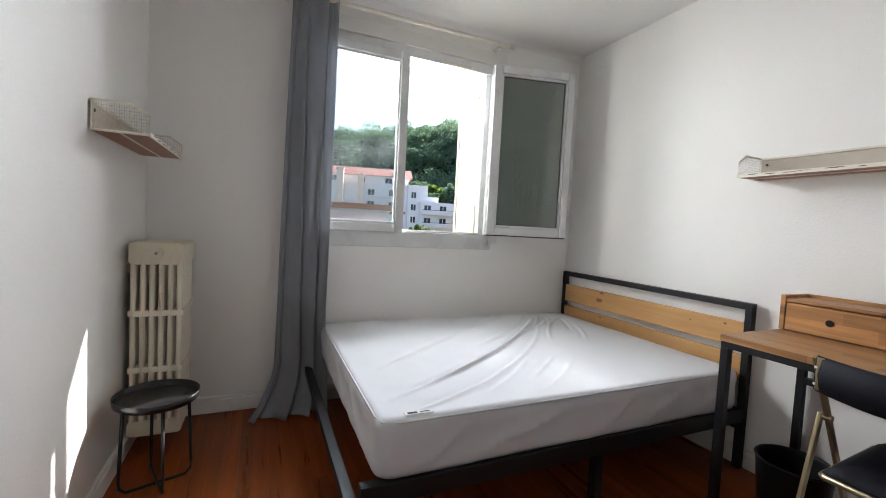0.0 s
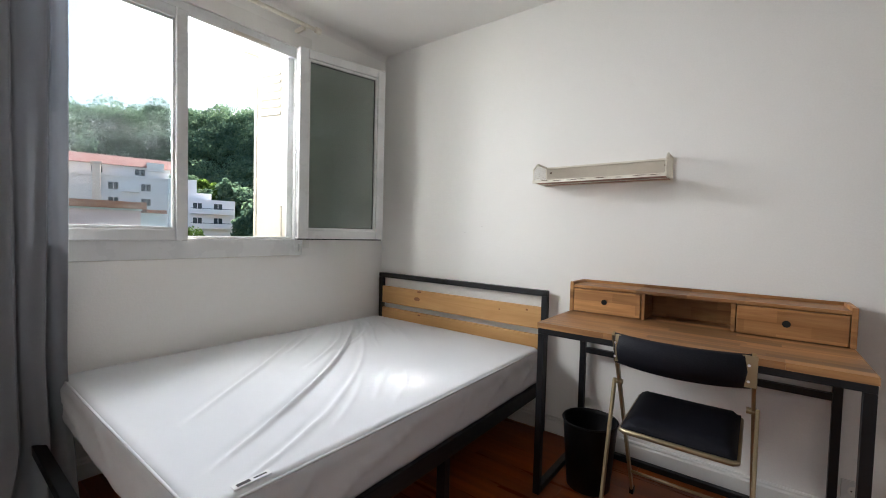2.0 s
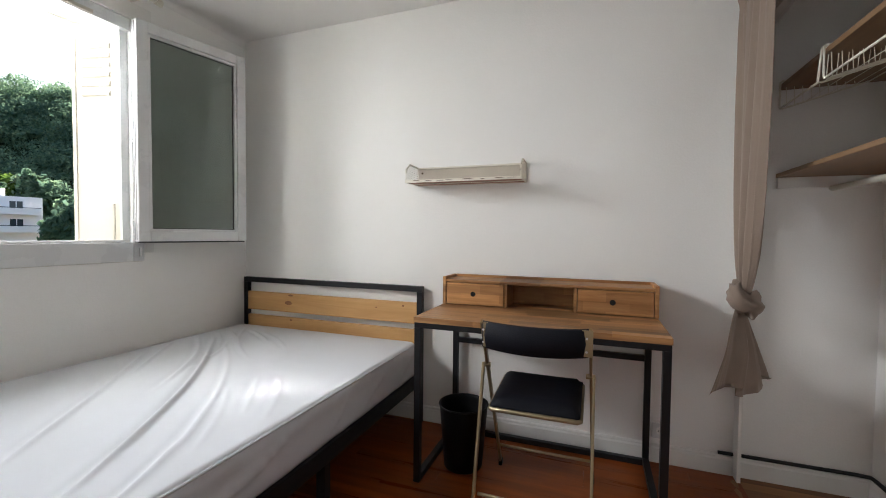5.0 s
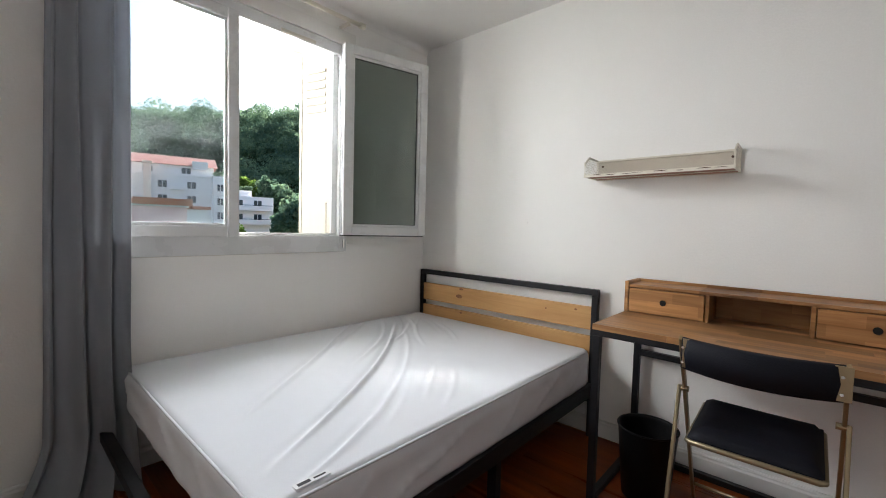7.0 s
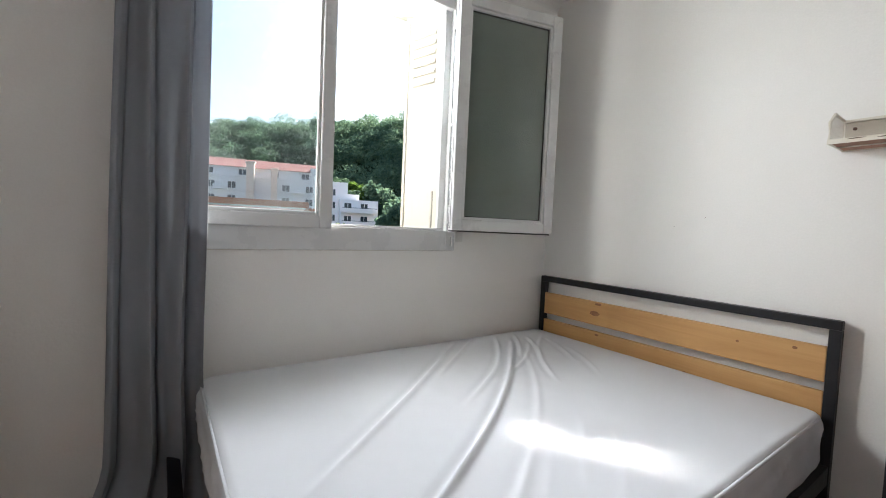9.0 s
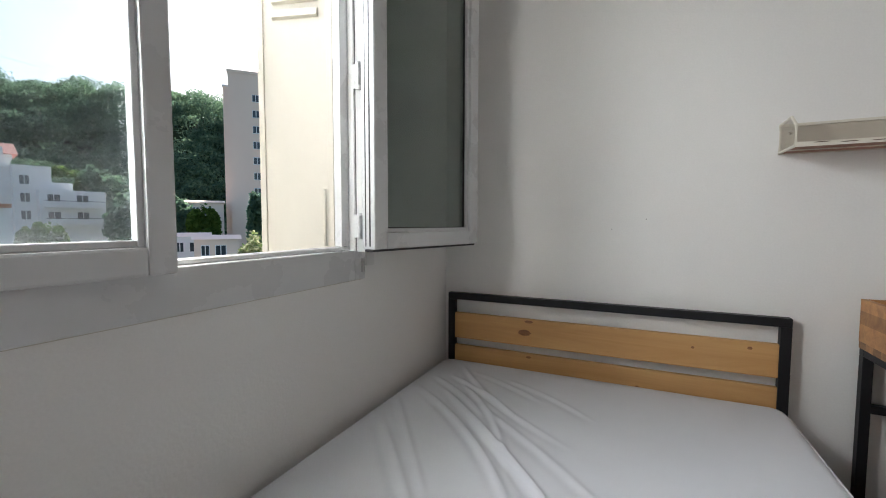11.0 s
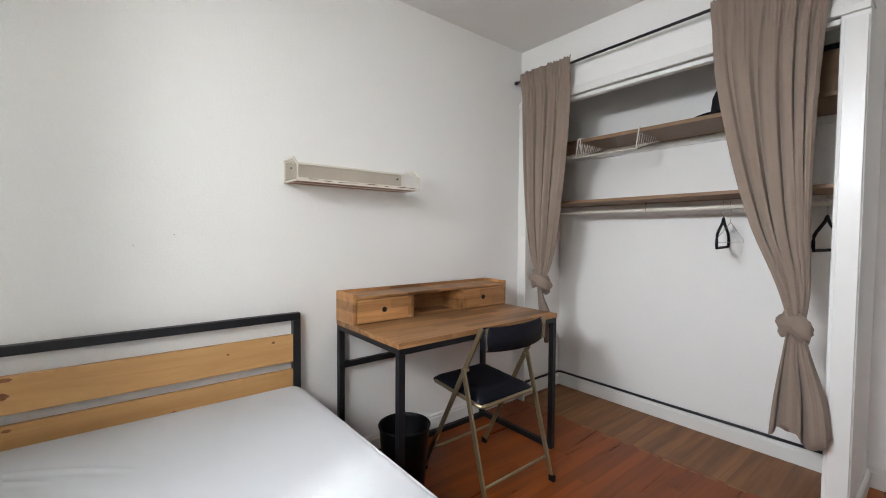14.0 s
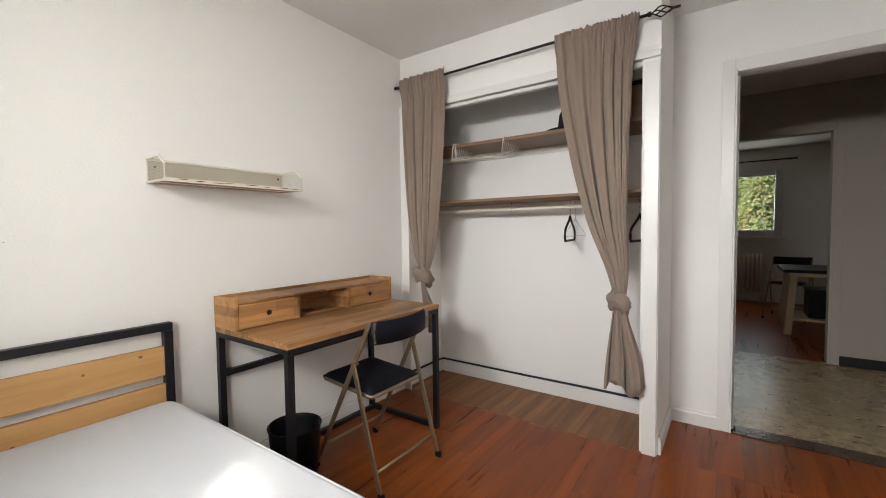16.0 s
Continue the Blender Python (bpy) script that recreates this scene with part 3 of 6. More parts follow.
def leaf_parts(parent, w, h, glass_name, t=0.06, st=0.075, seal=True):
    """A sash: four bevelled rails, the glazing bead, the gasket and the pane. x from 0 to w, z from 0 to h, y from 0 to t (room side at 0)."""
    fr = boxes(((0, 0, 0), (st, t, h)), ((w - st, 0, 0), (w, t, h)), ((st + 0.0004, 0, 0), (w - st - 0.0004, t, st)), ((st + 0.0004, 0, h - st), (w - st - 0.0004, t, h)))
    f = part("sash_frame", fr, M["pvc"], parent, bevel=0.006)
    part("glazing_bead", boxes(((st + 0.0002, 0.010, st + 0.0002), (st + 0.014, 0.024, h - st - 0.0002)), ((w - st - 0.014, 0.010, st + 0.0002), (w - st - 0.0002, 0.024, h - st - 0.0002)),
                               ((st + 0.0145, 0.010, st + 0.0002), (w - st - 0.0145, 0.024, st + 0.014)), ((st + 0.0145, 0.010, h - st - 0.014), (w - st - 0.0145, 0.024, h - st - 0.0002))), M["pvc"], f, bevel=0.003)
    if seal:
        part("gasket", boxes(((st + 0.0142, 0.0242, st + 0.014), (st + 0.018, 0.030, h - st - 0.014)), ((w - st - 0.018, 0.0242, st + 0.014), (w - st - 0.0142, 0.030, h - st - 0.014)),
                         ((st + 0.018, 0.0242, st + 0.0142), (w - st - 0.018, 0.030, st + 0.018)), ((st + 0.018, 0.0242, h - st - 0.018), (w - st - 0.018, 0.030, h - st - 0.0142))), M["gasket"], f)
    pane = part("pane", boxes(((st + 0.001, 0.031, st + 0.001), (w - st - 0.001, 0.035, h - st - 0.001))), M[glass_name], f)
    pane.visible_shadow = False
    return f


shut_leaf = thing("window_leaf", "closed white window leaf with clear glass", "window leaf", (WX0 + 0.05, -0.045, 1.095), kind="structure", group="leaves of the bedroom window")
leaf_parts(shut_leaf, 0.572, 1.178, "glass", st=0.057, seal=False)
part("keeper", boxes(((0.5725, 0.012, 0.62), (0.576, 0.03, 0.69))), M["gasket"], shut_leaf, "small dark latch keeper on the edge")
open_leaf = thing("window_leaf", "white window leaf swung wide open into the room", "window leaf", (-0.846, -0.128, 1.112), rz=-13.5, kind="structure", group="leaves of the bedroom window")
leaf_parts(open_leaf, 0.608, 1.186, "glass_shaded", st=0.057)
part("rebate_lip", boxes(((0.010, 0.0605, 0.002), (0.030, 0.074, 1.200)), ((0.6085, 0.042, 0.0), (0.619, 0.060, 1.198)), ((0.0305, 0.042, 1.1865), (0.6080, 0.060, 1.198))), M["pvc"], open_leaf, bevel=0.003)
# thin black strips stand in for shade in the steps of the leaf edge
part("edge_groove", boxes(((-0.0012, 0.020, 0.01), (-0.0002, 0.026, 1.176)), ((-0.0012, 0.042, 0.01), (-0.0002, 0.046, 1.176))), M["gasket"], open_leaf, "thin black strips for shade in the leaf edge")
# dark strip along the underside of the open leaf
part("bottom_seal", boxes(((0.0, 0.012, -0.008), (0.6, 0.05, -0.0005))), M["gasket"], open_leaf)
# added panel, hidden by the leaf, stops light leaking through the hinge gap
part("hinge_strip", boxes(((-0.790, -0.066, 1.10), (-0.784, -0.0138, 2.31))), M["pvc"], win)
# black strip on the frame stands in for the shaded hinge gap
part("hinge_gap", boxes(((-0.792, -0.0136, 1.10), (-0.786, -0.0122, 2.31))), M["gasket"], win, "black strip for the shaded gap beside the hinges")
part("frame_rebate", boxes(((-0.8405, 0.012, 1.119), (-0.8008, 0.020, 2.261)), ((-0.824, 0.022, 1.119), (-0.8008, 0.056, 2.261))), M["pvc"], win, bevel=0.002)
for z in (1.19, 1.70, 2.20):
    hg = part("hinge", tubes(0.0105, [(-0.806, -0.040, z - 0.045), (-0.806, -0.040, z - 0.002)], [(-0.806, -0.040, z + 0.002), (-0.806, -0.040, z + 0.045)], seg=12), M["pvc"], win, "white barrel hinge", smooth=True)
    part("hinge_flag", boxes(((-0.806, -0.034, z - 0.04), (-0.801, -0.0125, z + 0.04)), ((-0.826, -0.052, z - 0.035), (-0.808, -0.048, z + 0.035))), M["pvc"], hg)
part("stay_stub", boxes(((-0.775, -0.03, 1.025), (-0.768, -0.019, 1.075))), M["chrome"], win, "small grey metal stay below the hinge")


# folding metal shutter stacked in the reveal
def shutter(x0, flip, label, lean, paint):
    s = thing("folding_shutter", label, "shutter", (x0, 0.066, 1.019), lean, group="shutters of the bedroom window")
    w, h = 0.285, 1.30
    for k in range(3):
        x = flip * k * 0.026
        b = bmesh.new()
        box(b, (x, 0, 0), (x + flip * 0.006, w, h))
        for e in ((0, 0.022), (w - 0.022, w)):
            box(b, (x - flip * 0.008, e[0], 0), (x - flip * 0.0004, e[1], h))
        lf = part("leaf", b, M[paint], s, bevel=0.002)
        if k == 0:
            for i in range(6):
                z = 0.90 + i * 0.052
                lb = bmesh.new()
                prism(lb, [(x - flip * 0.0005, z), (x - flip * 0.014, z + 0.004), (x - flip * 0.010, z + 0.018), (x - flip * 0.0005, z + 0.034)], (0.055, 0.225), "y")
                part("louvre", lb, M[paint], lf)
    part("bolt", tubes(0.006, [(-flip * 0.018, 0.03, 0.10), (-flip * 0.018, 0.03, 0.30)]), M[paint], s, smooth=True)
    return s


shutter(-0.808, 1, "cream metal folding shutter with louvres, folded in the window reveal", 15, "shutter")
# unseen left leaf, its gloss and lean chosen to reflect sunlight towards the bed
shutter(-2.028, -1, "glossy cream metal shutter folded behind the grey curtain", -10, "shutter_gloss")
whole("lintel", boxes(((WX0 - 0.1, 0.3005, 2.40), (WX1 + 0.1, 0.52, 2.62))), M["shutter"], "pale lintel over the window outside", "lintel", kind="structure", bevel=0.01)
whole("outer_sill", boxes(((WX0 - 0.05, 0.061, 0.97), (WX1 + 0.05, 0.40, 1.018))), M["shutter"], "pale outer window sill", "sill", kind="structure", bevel=0.006)

# ---- bed ----
bed = thing("bed_frame", "black steel bed frame with pine headboard slats", "bed", (-1.0, -0.74, 0))
bo = Vector((-1.0, -0.74, 0))


def rel(o, *pairs):
    return boxes(*[(Vector(a) - o, Vector(b) - o) for a, b in pairs])


for y in (-0.040, -1.412):
    part("headboard_post", rel(bo, ((-0.06, y, 0), (-0.025, y - 0.035, 0.812))), M["steel"], bed, bevel=0.003)
part("headboard_rail", rel(bo, ((-0.06, -0.040, 0.8125), (-0.025, -1.447, 0.847))), M["steel"], bed, bevel=0.003)
upper_slat = part("slat", rel(bo, ((-0.057, -0.0755, 0.614), (-0.032, -1.4115, 0.745))), M["pine"], bed, bevel=0.004)
lower_slat = part("slat", rel(bo, ((-0.057, -0.0755, 0.447), (-0.032, -1.4115, 0.578))), M["pine"], bed, bevel=0.004)
for parent, y, z, ry, rz in ((upper_slat, -0.439, 0.679, 0.030, 0.014), (upper_slat, -0.458, 0.733, 0.020, 0.007), (lower_slat, -0.460, 0.562, 0.012, 0.006), (upper_slat, -1.13, 0.698, 0.006, 0.005), (upper_slat, -1.32, 0.720, 0.008, 0.006), (lower_slat, -0.93, 0.50, 0.007, 0.005)):
    b = bmesh.new()
    prism(b, [(y - bo.y + ry * math.cos(k * math.pi / 7) * (1 + 0.12 * math.sin(3 * k)), z - bo.z + rz * math.sin(k * math.pi / 7)) for k in range(14)], (-0.0576 - bo.x, -0.0569 - bo.x), "x")
    part("knot", b, M["knot"], parent)
for y0, y1 in ((-0.035, -0.075), (-1.405, -1.445)):
    part("side_rail", rel(bo, ((-0.065, y0, 0.245), (-1.995, y1, 0.315))), M["steel"], bed, bevel=0.003)
part("foot_rail", rel(bo, ((-2.0, -0.0755, 0.225), (-2.04, -1.4045, 0.265))), M["steel"], bed, bevel=0.003)
part("cross_rail", rel(bo, ((-0.062, -0.0755, 0.2), (-0.028, -1.4115, 0.24))), M["steel"], bed, bevel=0.003)
for x, y in ((-2.04, -0.075), (-2.04, -1.405), (-1.02, -1.405), (-1.02, -0.075)):
    part("leg", rel(bo, ((x, y, 0), (x + 0.04, y + (-0.04 if y < -1 else 0.04), 0.2448 if x > -1.5 else 0.265))), M["steel"], bed, bevel=0.003)
for i in range(8):
    x = -0.22 - i * 0.21
    part("support_slat", rel(bo, ((x, -0.0755, 0.285), (x - 0.07, -1.4045, 0.301))), M["steel"], bed, bevel=0.002)

# mattress with a loosely fitted cover
MX0, MX1, MY0, MY1, MZ0, MZ1 = -1.945, -0.070, -1.432, -0.028, 0.3155, 0.512


def fold_height(x, y):
    """Relief of the cover's top: long drag folds from the head corner, a few short ones and soft waves."""
    h = 0.0025 * noise.noise((x * 3.1, y * 3.1, 0.3)) + 0.0012 * noise.noise((x * 11, y * 11, 1.7))
    for ax, ay, bx, by, w, d, bend in FOLDS:
        dx, dy = bx - ax, by - ay
        ln = math.hypot(dx, dy)
        s = ((x - ax) * dx + (y - ay) * dy) / (ln * ln)
        n = ((x - ax) * dy - (y - ay) * dx) / ln + bend * math.sin(max(0, min(1, s)) * math.pi)
        fade = max(0.0, min(1.0, min(s, 1 - s) * 4 + 0.05))
        if 0 < s < 1:
            h += 1.7 * d * fade * (math.exp(-(n / w) ** 2) - 0.45 * math.exp(-((n - 2.0 * w) / (1.6 * w)) ** 2))
    return h


FOLDS = [(-0.72, -0.05, -1.82, -0.96, 0.012, 0.008, 0.02), (-0.45, -0.20, -1.86, -1.28, 0.011, 0.0125, 0.085), (-0.45, -0.05, -1.20, -0.74, 0.010, 0.006, 0.07), (-0.42, -0.22, -1.48, -1.26, 0.011, 0.003, 0.08),
         (-0.90, -1.00, -1.24, -1.26, 0.011, 0.002, 0.0), (-0.15, -0.16, -0.72, -0.75, 0.009, 0.004, -0.05), (-0.34, -0.10, -0.62, -0.44, 0.008, 0.006, 0.01), (-0.55, -0.02, -1.12, -0.46, 0.010, 0.005, 0.0),
         (-0.25, -0.40, -0.50, -0.80, 0.009, 0.003, 0.02), (-1.2, -1.05, -1.7, -1.36, 0.013, 0.003, 0.02), (-0.86, -1.08, -1.25, -1.36, 0.012, 0.002, 0.02), (-1.45, -1.22, -1.84, -1.40, 0.010, 0.005, 0.01),
         (-0.34, -0.22, -0.95, -0.62, 0.008, 0.004, 0.05), (-0.30, -0.16, -0.56, -0.52, 0.008, 0.005, 0.015), (-0.22, -0.24, -0.42, -0.60, 0.008, 0.004, 0.01), (-1.05, -0.98, -1.50, -1.33, 0.011, 0.0015, 0.02)]
bm = bmesh.new()
nx, ny = 230, 172
R = 0.030


grid = []
for i in range(nx + 1):
    row = []
    for j in range(ny + 1):
        x, y = MX0 + (MX1 - MX0) * i / nx, MY0 + (MY1 - MY0) * j / ny
        ex = min(x - MX0, MX1 - x, y - MY0, MY1 - y)
        z = MZ1 - (R - math.sqrt(max(0, R * R - (R - ex) ** 2)) if ex < R else 0)
        row.append(bm.verts.new((x, y, z + fold_height(x, y) * min(1, ex / 0.05))))
    grid.append(row)
for i in range(nx):
    for j in range(ny):
        bm.faces.new((grid[i][j], grid[i + 1][j], grid[i + 1][j + 1], grid[i][j + 1]))
rim = [grid[i][0] for i in range(nx + 1)] + [grid[nx][j] for j in range(1, ny + 1)] + [grid[i][ny] for i in range(nx - 1, -1, -1)] + [grid[0][j] for j in range(ny - 1, 0, -1)]
prev = rim
levels = 10
for k in range(1, levels + 1):
    f = k / levels
    z = (MZ1 - R) + (MZ0 - MZ1 + R) * f
    ring = []
    for v in rim:
        x, y = v.co.x, v.co.y
        ox = (-1 if x - MX0 < 1e-4 else 1 if MX1 - x < 1e-4 else 0)
        oy = (-1 if y - MY0 < 1e-4 else 1 if MY1 - y < 1e-4 else 0)
        q = x + y * 0.9
        ridge = 1 - abs(math.sin(q * 8.5 - z * 15 + 1.5 * noise.noise((x * 3, y * 3, 0))))
        w = (0.018 * ridge ** 3 - 0.005) * math.sin(math.pi * min(1, f * 1.1)) + 0.005 * noise.noise((x * 9, y * 9, z * 9))
        tuck = -0.010 * max(0, f - 0.82) / 0.18 - 0.001
        ring.append(bm.verts.new((x + ox * (w + tuck + 0.004), y + oy * (w + tuck + 0.004), z)))
    n = len(rim)
    for a in range(n):
        bm.faces.new((prev[a], prev[(a + 1) % n], ring[(a + 1) % n], ring[a]))
    prev = ring
bm.faces.new(prev)
RC = 0.06
for v in bm.verts:
    ux, uy = RC - min(v.co.x - MX0, MX1 - v.co.x), RC - min(v.co.y - MY0, MY1 - v.co.y)
    if ux > 0 and uy > 0:
        k = 1 - max(ux, uy) / math.hypot(ux, uy)
        v.co.x += (1 if v.co.x < -1 else -1) * ux * k
        v.co.y += (1 if v.co.y < -0.7 else -1) * uy * k
mo = Vector((-1.0, -0.74, MZ0))
bmesh.ops.translate(bm, verts=bm.verts[:], vec=-mo)
mattress = thing("mattress", "thick mattress in a wrinkled white fitted cover on the bed frame", "mattress", mo)
part("cover", bm, M["sheet"], mattress, smooth=True)
seam = [(MX0 + 0.008, MY1 - 0.10), (MX0 + 0.006, -0.7), (MX0 + 0.008, MY0 + 0.075), (MX0 + 0.022, MY0 + 0.024), (MX0 + 0.075, MY0 + 0.008), (-1.4, MY0 + 0.005), (-0.7, MY0 + 0.006), (MX1 - 0.08, MY0 + 0.008)]
bm = tubes(0.0045, [(u, v, MZ1 - 0.011) for u, v in seam])
bmesh.ops.translate(bm, verts=bm.verts[:], vec=-mo)
part("piping", bm, M["sheet"], mattress, smooth=True)
tag = part("label", rel(mo, ((-1.845, -1.408, MZ1 + 0.001), (-1.745, -1.386, MZ1 + 0.004))), M["label"], mattress, "small white care label with dark print")
part("print", rel(mo, ((-1.835, -1.403, MZ1 + 0.0041), (-1.80, -1.391, MZ1 + 0.0048)), ((-1.79, -1.400, MZ1 + 0.0041), (-1.755, -1.394, MZ1 + 0.0048))), M["label_ink"], tag)

# ---- desk with drawers ----
do = Vector((-0.32, -2.17, 0))
desk = thing("desk", "black steel desk with an oiled wooden top and low drawer hutch", "desk", do)
DY0, DY1, DXF, DXB = -1.648, -2.710, -0.618, -0.025
T = 0.03
for x in (DXF, DXB - T):
    for y in (DY0, DY1 + T):
        part("leg", rel(do, ((x, y, 0), (x + T, y - T, 0.731))), M["steel"], desk, bevel=0.002)
for y in (DY0, DY1 + T):
    part("foot_bar", rel(do, ((DXF + T + 0.0005, y, 0), (DXB - T - 0.0005, y - T, T))), M["steel"], desk, bevel=0.002)
part("back_bar", rel(do, ((DXB - T + 0.002, DY0 - T - 0.0005, 0.528), (DXB - 0.002, DY1 + T + 0.0005, 0.558))), M["steel"], desk, bevel=0.002)
part("back_bar", rel(do, ((DXB - T - 0.02, DY0 - T - 0.0005, 0.0), (DXB - 0.022, DY1 + T + 0.0005, 0.028))), M["steel"], desk, bevel=0.002)
part("top_frame", rel(do, ((DXF, DY0, 0.7315), (DXF + T, DY1, 0.757)), ((DXB - T, DY0, 0.7315), (DXB, DY1, 0.757)), ((DXF + T + 0.0005, DY0, 0.7315), (DXB - T - 0.0005, DY0 - T, 0.757)), ((DXF + T + 0.0005, DY1 + T, 0.7315), (DXB - T - 0.0005, DY1, 0.757))), M["steel"], desk, bevel=0.002)
random.seed(4)
x, cols = DXF - 0.002, 12
cw = (DXB - 0.002 - x) / cols
for c in range(cols):
    y = DY0 + 0.003
    while y > DY1 - 0.003 + 0.02:
        ln = random.uniform(0.22, 0.5)
        y2 = max(DY1 - 0.003, y - ln)
        if y2 - (DY1 - 0.003) < 0.12:
            y2 = DY1 - 0.003
        b = bmesh.new()
        dz = random.uniform(-0.0002, 0.0002)
        box(b, (x + c * cw - do.x, y - do.y, 0.7575), (x + (c + 1) * cw - 0.0002 - do.x, y2 + 0.0003 - do.y, 0.782 + dz))
        part("tabletop_stave", b, M["acacia"], desk)
        y = y2
# hutch
HX, HZ = -0.222, 0.93
hut = part("hutch", rel(do, ((-0.0415, DY0 - 0.0125, 0.783), (-0.03, DY1 + 0.0125, 0.934))), M["acacia_block"], desk, "oiled wooden hutch with two drawers and an open slot", bevel=0.002)
for y in (DY0 - 0.003, DY1 + 0.003):
    part("side_panel", rel(do, ((HX, y + 0.009, 0.783), (-0.03, y - 0.009, 0.934))), M["acacia_block"], hut, bevel=0.002)
part("top_board", rel(do, ((HX + 0.004, DY0 - 0.0125, 0.906), (-0.042, DY1 + 0.0125, 0.920))), M["acacia_block"], hut, bevel=0.002)
for y in (-1.985, -2.335):
    part("divider", rel(do, ((HX + 0.006, y, 0.783), (-0.042, y - 0.015, 0.9055))), M["acacia_block"], hut, bevel=0.001)
for y0, y1 in ((DY0 - 0.016, -1.982), (-2.354, DY1 + 0.016)):
    part("drawer_front", rel(do, ((HX + 0.001, y0, 0.7865), (HX + 0.018, y1, 0.902))), M["acacia_block"], hut, bevel=0.0015)
for kn in (-1.816, -2.515):
    b = bmesh.new()
    tube(b, [Vector((HX - 0.0012, kn, 0.845)) - do, Vector((HX + 0.0005, kn, 0.845)) - do], 0.0135, 20)
    part("finger_hole", b, M["dark"], hut, "round dark finger hole", smooth=False)

# nail holes and scuffs on the wall above the bed
for y, z in ((-0.811, 1.176), (-0.947, 1.22)):
    mk = thing("nail_hole", "tiny dark nail hole in the white wall", "nail hole", (0, y, z), group="nail holes")
    part("hole", tubes(0.0018, [(-0.0008, 0, 0), (-0.0002, 0, 0)], seg=8), M["rust"], mk)
# ---- folding chair ----
chair = thing("folding_chair", "gold tube folding chair with black padded seat and back", "chair", (-0.55, -2.235, 0), rz=0)
co = Vector((-0.55, -2.235, 0))
YA, YB = -2.002, -2.420

for y in (YA, YB):
    part("front_leg", bars((Vector((-0.735, y, 0.815)) - co, Vector((-0.315, y - (0.02 if y == YB else 0.0), 0.008)) - co, 0.012, 0.024, (0, 1, 0))), M["gold"], chair, bevel=0.004)
    yi = y + (0.016 if y == YA else -0.016)
    part("rear_leg", bars((Vector((-0.632, yi, 0.615)) - co, Vector((-0.80, yi, 0.008)) - co, 0.012, 0.024, (0, 1, 0))), M["gold"], chair, bevel=0.004)
    part("pivot", tubes(0.011, [Vector((-0.632, y - 0.014, 0.605)) - co, Vector((-0.632, y + 0.014, 0.605)) - co]), M["gold"], chair)
    part("foot_cap", boxes((Vector((-0.818, yi - 0.009, 0)) - co, Vector((-0.786, yi + 0.009, 0.03)) - co)), M["bin"], chair, bevel=0.003)
    part("foot_cap", boxes((Vector((-0.335, y - 0.02 * (y == YB) - 0.009, 0)) - co, Vector((-0.303, y - 0.02 * (y == YB) + 0.009, 0.03)) - co)), M["bin"], chair, bevel=0.003)
    pl = part("back_bracket", boxes((Vector((-0.752, y - 0.010, 0.715)) - co, Vector((-0.748, y + 0.029 * (1 if y == YB else -1), 0.815)) - co)), M["gold"], chair, "gold riveted bracket", bevel=0.001)
    for z in (0.735, 0.785):
        part("rivet", tubes(0.0045, [Vector((-0.757, y + 0.012 * (1 if y == YB else -1), z)) - co, Vector((-0.7522, y + 0.012 * (1 if y == YB else -1), z)) - co], seg=10), M["chrome"], pl)
part("rear_stretcher", tubes(0.007, [Vector((-0.768, YA, 0.115)) - co, Vector((-0.768, YB, 0.115)) - co]), M["gold"], chair, smooth=True)
part("front_stretcher", tubes(0.007, [Vector((-0.378, YA, 0.13)) - co, Vector((-0.378, YB - 0.014, 0.13)) - co]), M["gold"], chair, smooth=True)
part("seat_frame", tubes(0.010, [Vector(p) - co for p in ((-0.37, YA - 0.03, 0.474), (-0.70, YA - 0.03, 0.446), (-0.71, YA - 0.04, 0.446), (-0.71, YB + 0.04, 0.446), (-0.70, YB + 0.03, 0.446), (-0.37, YB + 0.03, 0.474), (-0.36, YB + 0.04, 0.474), (-0.36, YA - 0.04, 0.474))], closed=True), M["gold"], chair, smooth=True)
bm = bmesh.new()
n = 14
g = []
for i in range(n + 1):
    r = []
    for j in range(n + 1):
        u, v = i / n, j / n
        e = min(u, 1 - u, v, 1 - v)
        edge = math.sqrt(min(1, e * 7))
        x = -0.352 - 0.350 * u
        y = YA - 0.030 + (YB - YA + 0.060) * v
        r.append(bm.verts.new(Vector((x, y, 0.486 - 0.026 * u + 0.030 * edge - 0.006 * math.sin(math.pi * u) * math.sin(math.pi * v))) - co))
    g.append(r)
for i in range(n):
    for j in range(n):
        bm.faces.new((g[i][j], g[i][j + 1], g[i + 1][j + 1], g[i + 1][j]))
rim = [g[i][0] for i in range(n + 1)] + [g[n][j] for j in range(1, n + 1)] + [g[i][n] for i in range(n - 1, -1, -1)] + [g[0][j] for j in range(n - 1, 0, -1)]
low = [bm.verts.new(v.co - Vector((0, 0, 0.012))) for v in rim]
for a in range(len(rim)):
    bm.faces.new((rim[a], rim[(a + 1) % len(rim)], low[(a + 1) % len(rim)], low[a]))
bm.faces.new(low)
part("seat", bm, M["vinyl"], chair, "black padded seat", smooth=True)
bm = bmesh.new()
cols = 16
rings = []
